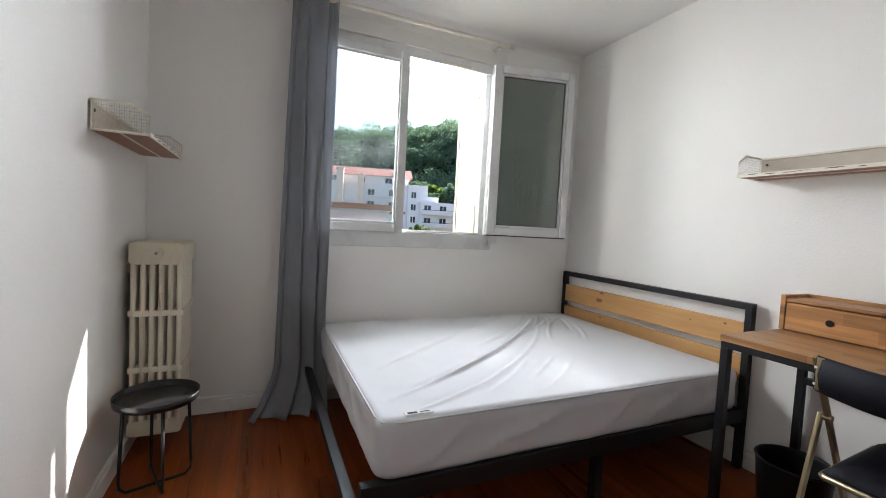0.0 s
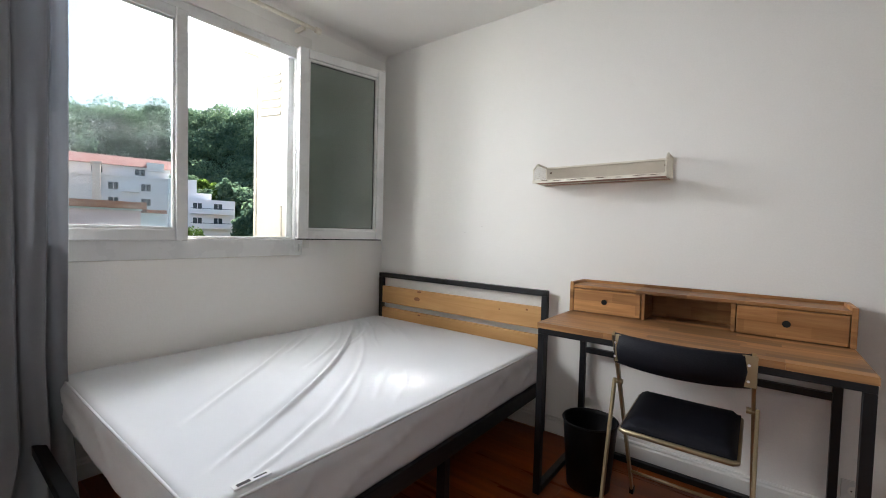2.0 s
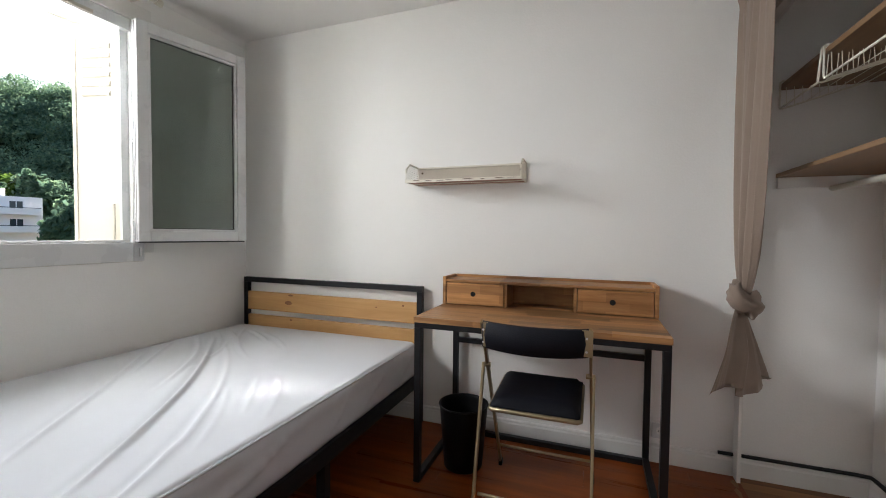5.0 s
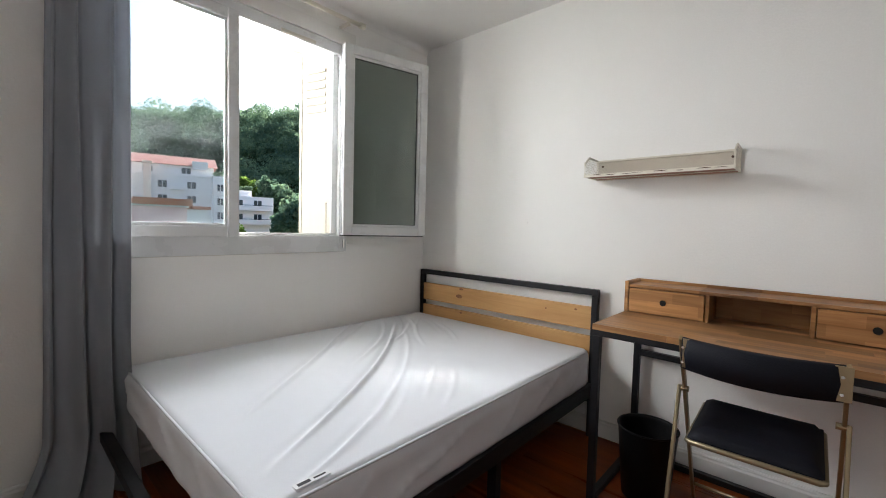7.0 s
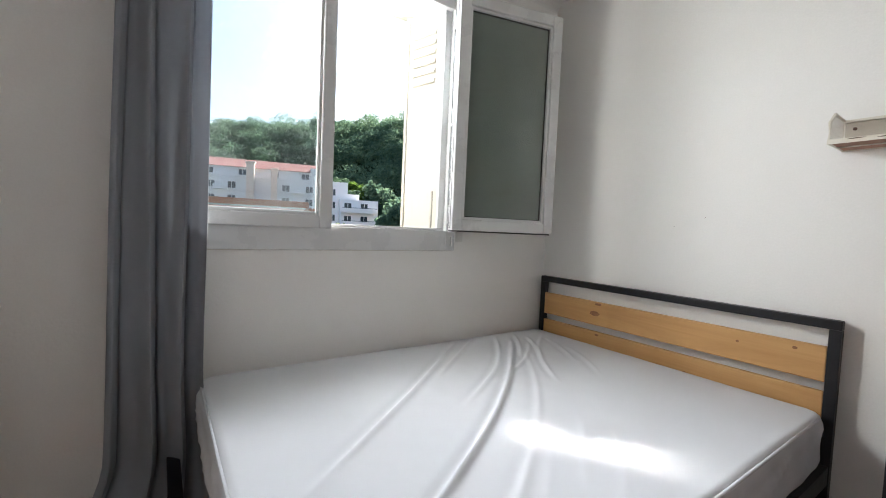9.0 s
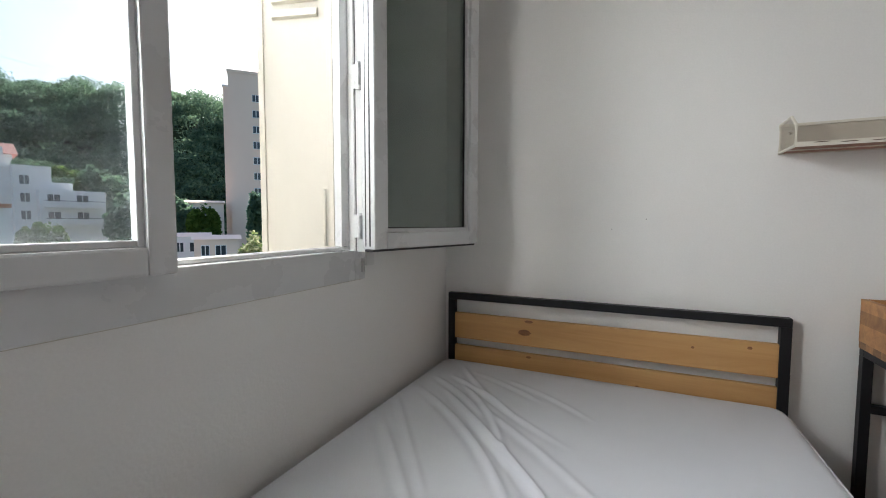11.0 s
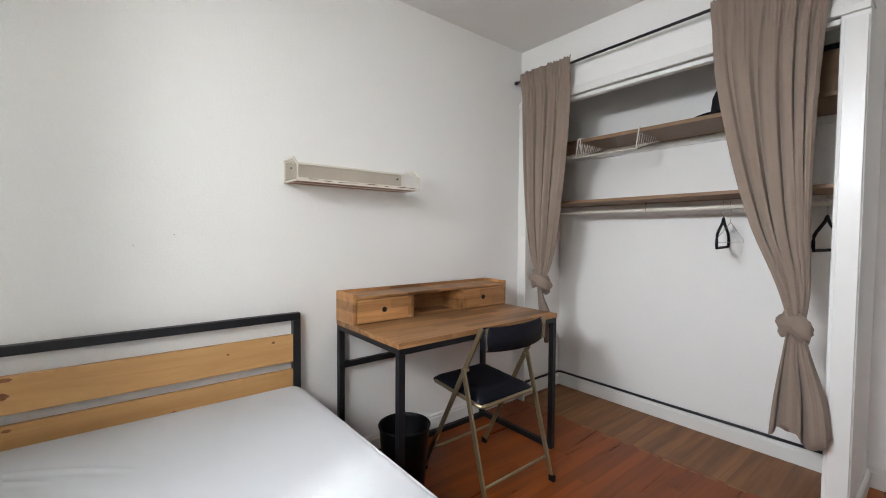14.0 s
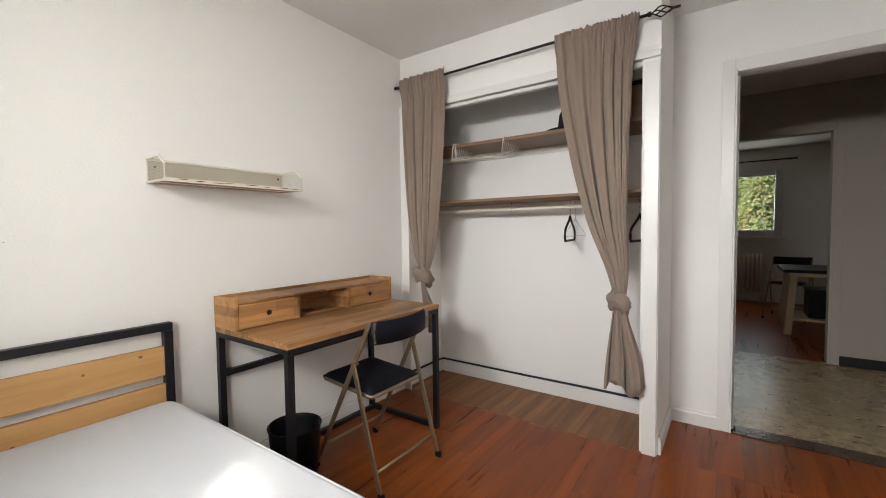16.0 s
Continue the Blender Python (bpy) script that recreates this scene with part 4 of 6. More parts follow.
for i in range(cols + 1):
    f = i / cols
    y = YA - 0.006 + (YB - YA + 0.012) * f
    s = 4 * f * (1 - f)
    x = -0.735 - 0.032 * s
    zt, zb = 0.818 - 0.004 * s, 0.708 - 0.010 * s
    th = 0.011 + 0.006 * s
    rings.append([bm.verts.new(Vector(p) - co) for p in ((x - th, y, zb + 0.006), (x - th * 1.25, y, (zt + zb) / 2), (x - th, y, zt - 0.006), (x, y, zt), (x + th, y, zt - 0.006), (x + th * 1.1, y, (zt + zb) / 2), (x + th, y, zb + 0.006), (x, y, zb))])
for a, b in zip(rings, rings[1:]):
    for k in range(8):
        bm.faces.new((a[k], a[(k + 1) % 8], b[(k + 1) % 8], b[k]))
bm.faces.new(rings[0])
bm.faces.new(rings[-1][::-1])
part("backrest", bm, M["vinyl"], chair, "curved black padded backrest", smooth=True)

# ---- waste bin ----
wb = thing("waste_bin", "black plastic waste bin standing under the desk", "waste bin", (-0.395, -1.824, 0))
bm = bmesh.new()
lathe(bm, [(0.088, 0.0), (0.096, 0.006), (0.120, 0.300), (0.123, 0.316), (0.121, 0.320), (0.117, 0.316), (0.115, 0.298), (0.092, 0.012)], 40)
part("body", bm, M["bin"], wb, smooth=True)
bm = bmesh.new()
tube(bm, [(0.1225 * math.cos(a * math.pi / 20), 0.1225 * math.sin(a * math.pi / 20), 0.316) for a in range(40)], 0.0035, 6, True)
part("rim", bm, M["bin"], wb, smooth=True)


# ---- wall shelves of bent white metal ----
def wall_shelf(name, at, rz, label):
    """Width along local y from 0 to -W, back on x = 0, depth towards -x."""
    s = thing(name, label, "shelf", at, rz, group="white metal wall shelves")
    W, D, H = 0.672, 0.185, 0.108
    part("bottom_board", boxes(((-0.006, -0.006, 0.004), (-D + 0.006, -W + 0.006, 0.011))), M["shelf_under"], s, "red-brown shelf underside")
    part("back_panel", boxes(((-0.004, -0.008, 0.012), (-0.008, -W + 0.008, H - 0.006))), M["mesh_beige"], s, "fine beige metal mesh")
    part("top_rail", boxes(((-0.002, 0, H - 0.0055), (-0.014, -W, H + 0.004))), M["wire_white"], s, bevel=0.001)
    front = part("front_rail", boxes(((-D, 0, 0.0), (-D + 0.0055, -W, 0.016)), ((-0.002, 0, 0.0), (-0.0055, -W, 0.0115)), ((-D / 2 - 0.004, -0.005, 0), (-D / 2 + 0.004, -W + 0.005, 0.0035))), M["wire_white"], s, bevel=0.001)
    random.seed(11)
    for k in range(9):
        y = -0.03 - k * 0.068 - random.uniform(0, 0.04)
        ln, z0, h = random.uniform(0.015, 0.075), random.uniform(0.006, 0.011), random.uniform(0.002, 0.005)
        b = bmesh.new()
        prism(b, [(y, z0 + h * 0.4), (y - ln * 0.3, z0), (y - ln * 0.8, z0 + h * 0.2), (y - ln, z0 + h * 0.7), (y - ln * 0.6, z0 + h), (y - ln * 0.2, z0 + h * 0.8)], (-D - 0.0006, -D - 0.0001), "x")
        part("paint_chip", b, M["rust"], front)
    for y in (-0.004, -W + 0.004):
        pts = [(-0.008, y, 0.006), (-D + 0.004, y, 0.006), (-D + 0.004, y, 0.075), (-D + 0.055, y, H + 0.004), (-0.008, y, H + 0.002)]
        b = bmesh.new()
        tube(b, pts, 0.0055, 6, True)
        loop = part("end_loop", b, M["wire_white"], s, smooth=False)
        b = bmesh.new()
        for k in range(1, 25):
            x = -D * k / 25
            top = H if x > -D + 0.055 else 0.075 + (H - 0.075) * (x + D) / 0.055
            tube(b, [(x, y, 0.006), (x, y, top)], 0.0005, 4)
        for k in range(1, 9):
            tube(b, [(-0.008, y, k * 0.012), (-D + 0.004 + max(0.0, k * 0.012 - 0.075) * 1.6, y, k * 0.012)], 0.0005, 4)
        part("end_mesh", b, M["mesh_beige"], loop, "fine beige wire mesh")
        part("screw", tubes(0.006, [(-0.0082, y + (-0.03 if y > -0.1 else 0.03), H - 0.03), (-0.011, y + (-0.03 if y > -0.1 else 0.03), H - 0.03)]), M["rust"], s)
    return s


wall_shelf("wall_shelf", (0, -1.389, 1.462), 0, "chipped white metal shelf screwed to the wall above the desk")
wall_shelf("wall_shelf", (XL, -0.815, 1.425), 180, "white metal shelf with reddish underside above the radiator")

# ---- cast-iron radiator ----
rad = thing("radiator", "cream enamelled cast-iron column radiator on the wall", "radiator", (-2.738, -0.42, 0))
RW, RZ0, RZ1, NT = 0.218, 0.10, 1.01, 6


def rad_tube():
    b = bmesh.new()
    prism(b, [(math.cos(2 * math.pi * a / 10) * 0.0135, 0.023 + math.sin(2 * math.pi * a / 10) * 0.021) for a in range(10)], (RZ0 + 0.05, RZ1 - 0.05), "z")
    return b


def rad_bar(z0, z1):
    """A hub or a cross bar of one section, with rounded ends."""
    b = bmesh.new()
    rr = 0.02 if z1 - z0 > 0.05 else 0.006
    pts = []
    for cx, cz, s in ((RW / 2 - rr, z1 - rr, 0), (-RW / 2 + rr, z1 - rr, 1), (-RW / 2 + rr, z0 + rr, 2), (RW / 2 - rr, z0 + rr, 3)):
        for q in range(4):
            an = (s + q / 3) * math.pi / 2
            pts.append((cx + rr * math.cos(an), cz + rr * math.sin(an)))
    prism(b, pts, (0.004, 0.042), "y")
    return b


section_mesh = mesh_of("section", rad_bar(RZ1 - 0.105, RZ1), M["radiator"], 0.003, False, 1)
tube_mesh = mesh_of("tube", rad_tube(), M["radiator"], 0.003, False, 1)
bar_meshes = [mesh_of("cross_bar", rad_bar(*z), M["radiator"], 0.003, False, 1) for z in ((RZ0, RZ0 + 0.075), (0.40, 0.43), (0.665, 0.695))]
for k in range(6):
    sec = new("section", section_mesh)
    sec.parent = rad
    sec.location.y = k * 0.05
    for i in range(NT):
        ob = new("tube", tube_mesh)
        ob.parent = sec
        ob.location.x = -RW / 2 + RW / NT * (i + 0.5)
    for me in bar_meshes:
        ob = new("cross_bar", me)
        ob.parent = sec
bm = bmesh.new()
for r, y0, y1 in ((0.026, -0.006, 0.004), (0.016, -0.012, -0.0065)):
    tube(bm, [(0.0, y0, RZ1 - 0.05), (0.0, y1, RZ1 - 0.05)], r, 16)
part("plug", bm, M["radiator"], rad)
part("plug_core", tubes(0.007, [(0.0, -0.016, RZ1 - 0.05), (0.0, -0.0125, RZ1 - 0.05)]), M["gold"], rad)
for z in (0.22, 0.86):
    part("wall_bracket", boxes(((-0.134, 0.08, z), (-0.10, 0.10, z + 0.04))), M["radiator"], rad)
part("supply_pipe", tubes(0.009, [(0.05, 0.30, 0.15), (0.05, 0.36, 0.15), (0.05, 0.375, 0.13), (0.05, 0.375, 0.0)]), M["radiator"], rad, smooth=True)

# ---- tray stool ----
st = thing("side_table", "small round black metal tray table on wire legs", "side table", (-2.68, -0.665, 0), rz=20)
bm = bmesh.new()
lathe(bm, [(0.135, 0.364), (0.146, 0.366), (0.152, 0.372), (0.154, 0.398), (0.151, 0.398), (0.148, 0.376), (0.143, 0.371)], 48)
part("tray", bm, M["tray"], st, smooth=True)
for k, a in enumerate((0, 90)):
    c, s = math.cos(radians(a)), math.sin(radians(a))
    z = 0.008 + 0.014 * k
    prof = [(-0.115, 0.363), (-0.128, 0.06), (-0.126, 0.03), (-0.105, z), (0.105, z), (0.126, 0.03), (0.128, 0.06), (0.115, 0.363)]
    part("leg_frame", tubes(0.0065, [(u * c, u * s, v) for u, v in prof]), M["steel"], st, smooth=True)


# ---- curtains ----
def curtain_sheet(bm, zs, edges, depth, folds, seed, nu=120, hem=0.0, gather=None, cy=lambda z: 0.0, skew=lambda z: 0.0, bias=1.0, crest=0.0):
    """A hanging cloth: at every height a pleated line from edges(z)[0] to edges(z)[1]; wide uneven folds and, where gathered, many fine ones."""
    rng = random.Random(seed)
    ph = [rng.uniform(0, 6.28) for _ in range(8)]
    rows = []
    for z in zs:
        x0, x1 = edges(z)
        dp, ga = depth(z), (gather(z) if gather else 0.0)
        row = []
        for i in range(nu + 1):
            u = i / nu
            w = u ** bias + 0.12 * noise.noise((u * 3.1 + seed, z * 0.3, 0.5)) + 0.02 * math.sin(u * 9 + ph[0])
            amp = (0.75 + 0.5 * noise.noise((u * 4.2, z * 0.6, seed * 1.7))) * min(1.0, 0.3 + 1.4 * u ** (bias - 1) if bias > 1 else 1.0)
            a1 = w * folds * 2 * math.pi + ph[1] + 0.3 * noise.noise((u * 2, z * 0.7, seed + 3.0))
            crisp = 2.2 * abs(math.sin(a1 / 2)) ** 0.75 - 1.5
            wave = amp * (0.45 * math.sin(a1) + 0.6 * crisp + 0.25 * math.sin(2 * a1 + ph[2] + 0.6 * z))
            fine = math.sin(w * folds * 6.6 * math.pi + ph[3]) + 0.7 * noise.noise((u * 46, z * 3.0, seed))
            x = x0 + (x1 - x0) * u + dp * 0.3 * math.cos(a1) * min(1, 8 * u * (1 - u))
            row.append(bm.verts.new((x, cy(z) + skew(z) * (u - 0.5) + dp * wave + ga * fine, z + (hem * math.sin(u * 8 + ph[4]) if z == zs[0] else crest * noise.noise((u * 40, 0.3, seed)) if z == zs[-1] else 0))))
        rows.append(row)
    for a, b in zip(rows, rows[1:]):
        for i in range(nu):
            bm.faces.new((a[i], a[i + 1], b[i + 1], b[i]))
    return rows


def lerp_rows(rows):
    """A smooth curve through (z, value) rows, without overshoot."""
    n = len(rows)
    sl = [(rows[i + 1][1] - rows[i][1]) / (rows[i + 1][0] - rows[i][0]) for i in range(n - 1)]
    tg = [sl[0]] + [0.0 if sl[i - 1] * sl[i] <= 0 else 2 * sl[i - 1] * sl[i] / (sl[i - 1] + sl[i]) for i in range(1, n - 1)] + [sl[-1]]

    def f(z):
        if z <= rows[0][0]:
            return rows[0][1]
        for i in range(n - 1):
            (z0, v0), (z1, v1) = rows[i], rows[i + 1]
            if z <= z1:
                h = z1 - z0
                k = (z - z0) / h
                return v0 * (1 + 2 * k) * (1 - k) ** 2 + h * tg[i] * k * (1 - k) ** 2 + v1 * k * k * (3 - 2 * k) + h * tg[i + 1] * k * k * (k - 1)
        return rows[-1][1]
    return f


def cloth_part(name, bm, mat, parent, thick=0.002, label=""):
    ob = part(name, bm, mat, parent, label, smooth=True)
    so = ob.modifiers.new("thickness", "SOLIDIFY")
    so.thickness = thick
    return ob


gc = thing("window_curtain", "long grey curtain drawn aside, its hem spread on the floor", "curtain", (-2.08, -0.115, 0))
bm = bmesh.new()
gl = lerp_rows([(0, -0.265), (0.10, -0.20), (0.3, -0.135), (1.2, -0.12), (2.45, -0.09)])
gr = lerp_rows([(0, 0.165), (0.15, 0.165), (0.6, 0.145), (1.2, 0.155), (2.45, 0.165)])
dp = lerp_rows([(0, 0.06), (0.3, 0.045), (1.5, 0.036), (2.45, 0.024)])
curtain_sheet(bm, [0.004 + 2.45 * (k / 46) ** 1.15 for k in range(47)], lambda z: (gl(z), gr(z)), dp, 3.4, 5, nu=150, gather=lambda z: 0.004 if z > 2.3 else 0.0, cy=lambda z: -0.075 * max(0, 1 - z / 0.35) ** 2)
cloth_part("cloth", bm, M["curtain_grey"], gc)
wr = thing("curtain_rod", "white curtain rod above the window", "curtain rod", (-1.6, -0.115, 2.432))
part("rod", tubes(0.0125, [(-1.0, 0, 0.0), (0.87, 0, 0.012)], seg=12), M["wire_white"], wr, smooth=True)
part("end_cap", tubes(0.019, [(0.871, 0, 0.012), (0.905, 0, 0.012)], seg=12), M["wire_white"], wr)
for x in (-0.6, 0.80):
    part("bracket", boxes(((x - 0.008, 0.0126, -0.012), (x + 0.008, 0.114, 0.012))), M["wire_white"], wr, bevel=0.002)


def tied_curtain(rows, xk, zk, tail0, tail1, zb, seed, label, swing=0.0, bulk=1.0, bias=1.0):
    """A rod-pocket curtain gathered into a knot with a flaring tail. rows: height and the two edges."""
    yr = -3.035
    xc = (rows[-1][1] + rows[-1][2]) / 2
    t = thing("niche_curtain", label, "curtain", (xc, yr, 2.33), group="tied curtains of the wardrobe niche")
    o = Vector((xc, yr, 2.33))
    z1 = rows[-1][0]
    e0, e1 = lerp_rows([(z, a - xc) for z, a, b in rows]), lerp_rows([(z, b - xc) for z, a, b in rows])
    d = lerp_rows([(zk, 0.016), (zk + 0.25, 0.034), (zk + 0.7, 0.034), (z1 - 0.25, 0.022), (z1 - 0.03, 0.005), (z1, 0.004)])
    ga = lerp_rows([(zk, 0.004), (zk + 0.3, 0.0016), (z1 - 0.5, 0.0007), (z1 - 0.12, 0.004), (z1 - 0.03, 0.006), (z1, 0.007)])
    bm = bmesh.new()
    zs = [zk + (z1 - zk) * k / 46 for k in range(47)]
    curtain_sheet(bm, zs, lambda z: (e0(z), e1(z)), d, 5.2 if abs(rows[-1][1] - rows[-1][2]) > 0.45 else 4.2, seed, nu=260, gather=ga, bias=bias, crest=0.012, cy=lambda z: 0.021 * max(0.0, min(1.0, (z - z1 + 0.14) / 0.08)))
    bmesh.ops.translate(bm, verts=bm.verts[:], vec=(0, 0, -o.z))
    cloth_part("cloth", bm, M["curtain_taupe"], t)
    f0 = lerp_rows([(zb, tail0 - xc), (zb + 0.15, tail0 * 0.85 + xk * 0.15 - xc), (zk - 0.06, xk + 0.034 - xc), (zk, xk + 0.026 - xc)])
    f1 = lerp_rows([(zb, tail1 - xc), (zb + 0.15, tail1 * 0.85 + xk * 0.15 - xc), (zk - 0.06, xk - 0.034 - xc), (zk, xk - 0.026 - xc)])
    d2 = lerp_rows([(zb, 0.046), (zb + 0.12, 0.050), (zk - 0.1, 0.030), (zk, 0.014)])
    bm = bmesh.new()
    curtain_sheet(bm, [zb + (zk - zb) * k / 18 for k in range(19)], lambda z: (f0(z), f1(z)), d2, 2.3, seed + 1, nu=140, hem=0.03, gather=lambda z: 0.004, cy=lambda z: 0.012, skew=lambda z: swing * (zk - z) / (zk - zb))
    bmesh.ops.translate(bm, verts=bm.verts[:], vec=(0, 0, -o.z))
    cloth_part("tail", bm, M["curtain_taupe"], t)
    # the knot: a wrapped, lumpy band
    bm = bmesh.new()
    nu, nv = 44, 20
    ring = []
    for i in range(nu):
        a = 2 * math.pi * i / nu
        r = []
        for j in range(nv):
            b = 2 * math.pi * j / nv
            big, small = 0.028, 0.027 + 0.007 * math.sin(3 * a + 1.2) + 0.004 * math.sin(5 * b + 2 * a)
            rr = bulk * (big + small * math.cos(b))
            zz = small * 1.75 * math.sin(b) + 0.022 * math.sin(a + 0.6) + 0.005 * math.sin(7 * a + 3 * b)
            crinkle = 1 + 0.05 * math.sin(9 * b + 3 * math.sin(2 * a))
            r.append(bm.verts.new((xk - xc + rr * crinkle * math.cos(a) * 1.1, 0.006 + rr * crinkle * math.sin(a) * 0.85, zk - 0.012 + zz - o.z)))
        ring.append(r)
    for i in range(nu):
        for j in range(nv):
            bm.faces.new((ring[i][j], ring[(i + 1) % nu][j], ring[(i + 1) % nu][(j + 1) % nv], ring[i][(j + 1) % nv]))
    part("knot", bm, M["curtain_taupe"], t, smooth=True)
    return t


tied_curtain([(0.915, -0.235, -0.28), (1.05, -0.175, -0.33), (1.4, -0.11, -0.385), (1.9, -0.078, -0.44), (2.358, -0.06, -0.475)], -0.26, 0.915, -0.19, -0.45, 0.525, 21, "taupe curtain tied in a low knot beside the desk", 0.27, 1.3)
tied_curtain([(0.845, -1.585, -1.638), (1.0, -1.54, -1.65), (1.3, -1.425, -1.64), (1.7, -1.325, -1.645), (2.1, -1.26, -1.665), (2.358, -1.245, -1.70)], -1.61, 0.845, -1.53, -1.735, 0.36, 33, "taupe curtain tied in a low knot at the niche end", bias=1.7)
cr = thing("niche_rod", "thin black curtain rod with a twisted cage finial", "curtain rod", (-0.95, -3.035, 2.335))
part("rod", tubes(0.008, [(0.925, 0, -0.02), (-0.79, 0, 0.0)], seg=10), M["steel"], cr, smooth=True)
part("end_cap", tubes(0.012, [(0.946, 0, -0.02), (0.926, 0, -0.02)], seg=10), M["steel"], cr)
fin = bmesh.new()
for k in range(4):
    tube(fin, [(-0.80 - 0.10 * i / 12, 0.024 * math.sin(math.pi * i / 12) * math.cos(k * math.pi / 2 + i * 0.22), 0.024 * math.sin(math.pi * i / 12) * math.sin(k * math.pi / 2 + i * 0.22)) for i in range(13)], 0.0035, 6)
tube(fin, [(-0.785, 0, 0), (-0.80, 0, 0)], 0.013, 10)
tube(fin, [(-0.90, 0, 0), (-0.915, 0, 0), (-0.93, 0, 0)], 0.007, 8)
part("finial", fin, M["steel"], cr, "open twisted cage finial", smooth=True)
for x in (0.90, -0.70):
    part("bracket", boxes(((x - 0.006, -0.042, -0.028), (x + 0.006, -0.0085, -0.008)), ((x - 0.006, -0.0425, -0.05), (x + 0.006, -0.0385, 0.03))), M["steel"], cr)

# ---- wardrobe niche ----
whole("niche_shelf", boxes(((-0.0015, -3.215, 1.848), (-1.6985, YN + 0.001, 1.870))), M["chip"], "brown board shelf high in the niche", "shelf", group="niche shelves", bevel=0.002)
whole("niche_shelf", boxes(((-0.0015, -3.215, 1.445), (-1.6985, YN + 0.001, 1.463))), M["chip"], "brown board shelf over the hanging rail", "shelf", group="niche shelves", bevel=0.002)
whole("batten", boxes(((-0.002, YN + 0.0005, 1.803), (-1.698, YN + 0.018, 1.847))), M["trim"], "white batten under the upper niche shelf", "batten", bevel=0.002)
whole("batten", boxes(((-0.002, YN + 0.0005, 1.405), (-1.698, YN + 0.018, 1.444))), M["trim"], "white batten under the lower niche shelf", "batten", bevel=0.002)
whole("batten", boxes(((-0.0005, -3.22, 1.395), (-0.018, YN + 0.02, 1.444))), M["trim"], "white side batten under the lower niche shelf", "batten", bevel=0.002)
hr = thing("hanging_rail", "white tube hanging rail under the niche shelf", "clothes rail", (-0.85, -3.42, 1.39))
part("rail", tubes(0.0125, [(0.83, 0, 0), (-0.848, 0, 0)], seg=12), M["wire_white"], hr, smooth=True)
part("hook", tubes(0.003, [(0.07, 0.0, 0.054), (0.07, 0.013, 0.03), (0.07, 0.014, 0.0), (0.07, 0.0, -0.016), (0.07, -0.012, -0.004)]), M["chrome"], hr, "chrome screw hook", smooth=True)


def hanger(x, rz, label, tilt=0):
    h = thing("coat_hanger", label, "coat hanger", (x, -3.42, 1.402), rz, group="coat hangers on the rail")
    hook = [(0, 0.016 * math.cos(a), 0.004 + 0.016 * math.sin(a) - 0.0035) for a in (-0.5, 0.1, 0.8, 1.57, 2.3, 3.0, 3.6)]
    part("hook", tubes(0.0025, [(0, p[1], p[2]) for p in hook] + [(0, 0.0, -0.035), (0, 0.0, -0.085)]), M["chrome"], h, "steel hook", smooth=True)
    half = [(0.012, -0.086), (0.035, -0.104), (0.09, -0.128), (0.145, -0.152), (0.172, -0.170), (0.181, -0.195), (0.180, -0.228), (0.172, -0.238)]
    body = [(0, 0, -0.075)] + [(0, u, v) for u, v in half] + [(0, -u, v) for u, v in half[::-1]]
    b = bmesh.new()
    tube(b, body, 0.0075, 8, True)
    part("body", b, M["vinyl"], h, "black flocked shoulder frame", smooth=True)
    return h


hanger(-1.21, 8, "black flocked hanger on the white rail")
hanger(-1.64, -6, "black flocked hanger near the niche end")
wh = thing("wire_hanger", "thin steel wire hanger on the white rail", "coat hanger", (-1.245, -3.42, 1.404), -4)
part("wire", tubes(0.0016, [(0, 0.016 * math.cos(a), 0.016 * math.sin(a)) for a in (-0.5, 0.3, 1.2, 2.1, 3.0)] + [(0, 0, -0.03), (0, 0, -0.10), (0, 0.19, -0.20), (0, 0.19, -0.21), (0, -0.19, -0.21), (0, -0.19, -0.2), (0, 0, -0.10)], seg=6), M["chrome"], wh, smooth=True)


def wire_basket(x0, x1, label):
    """A basket of white wire hooked on the board: two hooks, a floor of wires and a raised front."""
    b = thing("wire_basket", label, "basket", ((x0 + x1) / 2, -3.35, 1.870), group="under-shelf wire baskets")
    hw = abs(x1 - x0) / 2
    floor_z = lambda y: -0.122 + 0.088 * (0.14 - y) / 0.30
    for x in (-hw, hw):
        part("side_hook", tubes(0.004, [(x, -0.16, 0.006), (x, 0.14, 0.006), (x, 0.146, 0.0), (x * 0.93, 0.150, -0.115), (x * 0.93, 0.14, -0.122), (x * 0.93, -0.16, floor_z(-0.16))]), M["wire_white"], b, smooth=True)
    part("front_wire", tubes(0.004, [(-hw * 0.93, 0.148, -0.120), (hw * 0.93, 0.148, -0.120)]), M["wire_white"], b, smooth=True)
    part("back_wire", tubes(0.003, [(-hw * 0.93, -0.16, floor_z(-0.16)), (hw * 0.93, -0.16, floor_z(-0.16))]), M["wire_white"], b, smooth=True)
    for k in range(3):
        y = 0.06 - k * 0.08
        part("floor_wire", tubes(0.0013, [(-hw * 0.93, y, floor_z(y)), (hw * 0.93, y, floor_z(y))], seg=6), M["wire_white"], b)
    for x in (-hw, hw):
        for k in range(9):
            y = 0.125 - k * 0.030
            part("side_wire", tubes(0.0015, [(x * 0.93, y, floor_z(y)), (x * 0.985, y, -0.024)], seg=6), M["wire_white"], b)
    return b


wire_basket(-0.43, -0.825, "white wire basket hung under the upper shelf")
wire_basket(-0.05, -0.415, "white wire basket partly behind the tied curtain")
hat = thing("felt_hat", "charcoal felt hat resting on the upper niche shelf", "hat", (-1.24, -3.36, 1.871))
bm = bmesh.new()
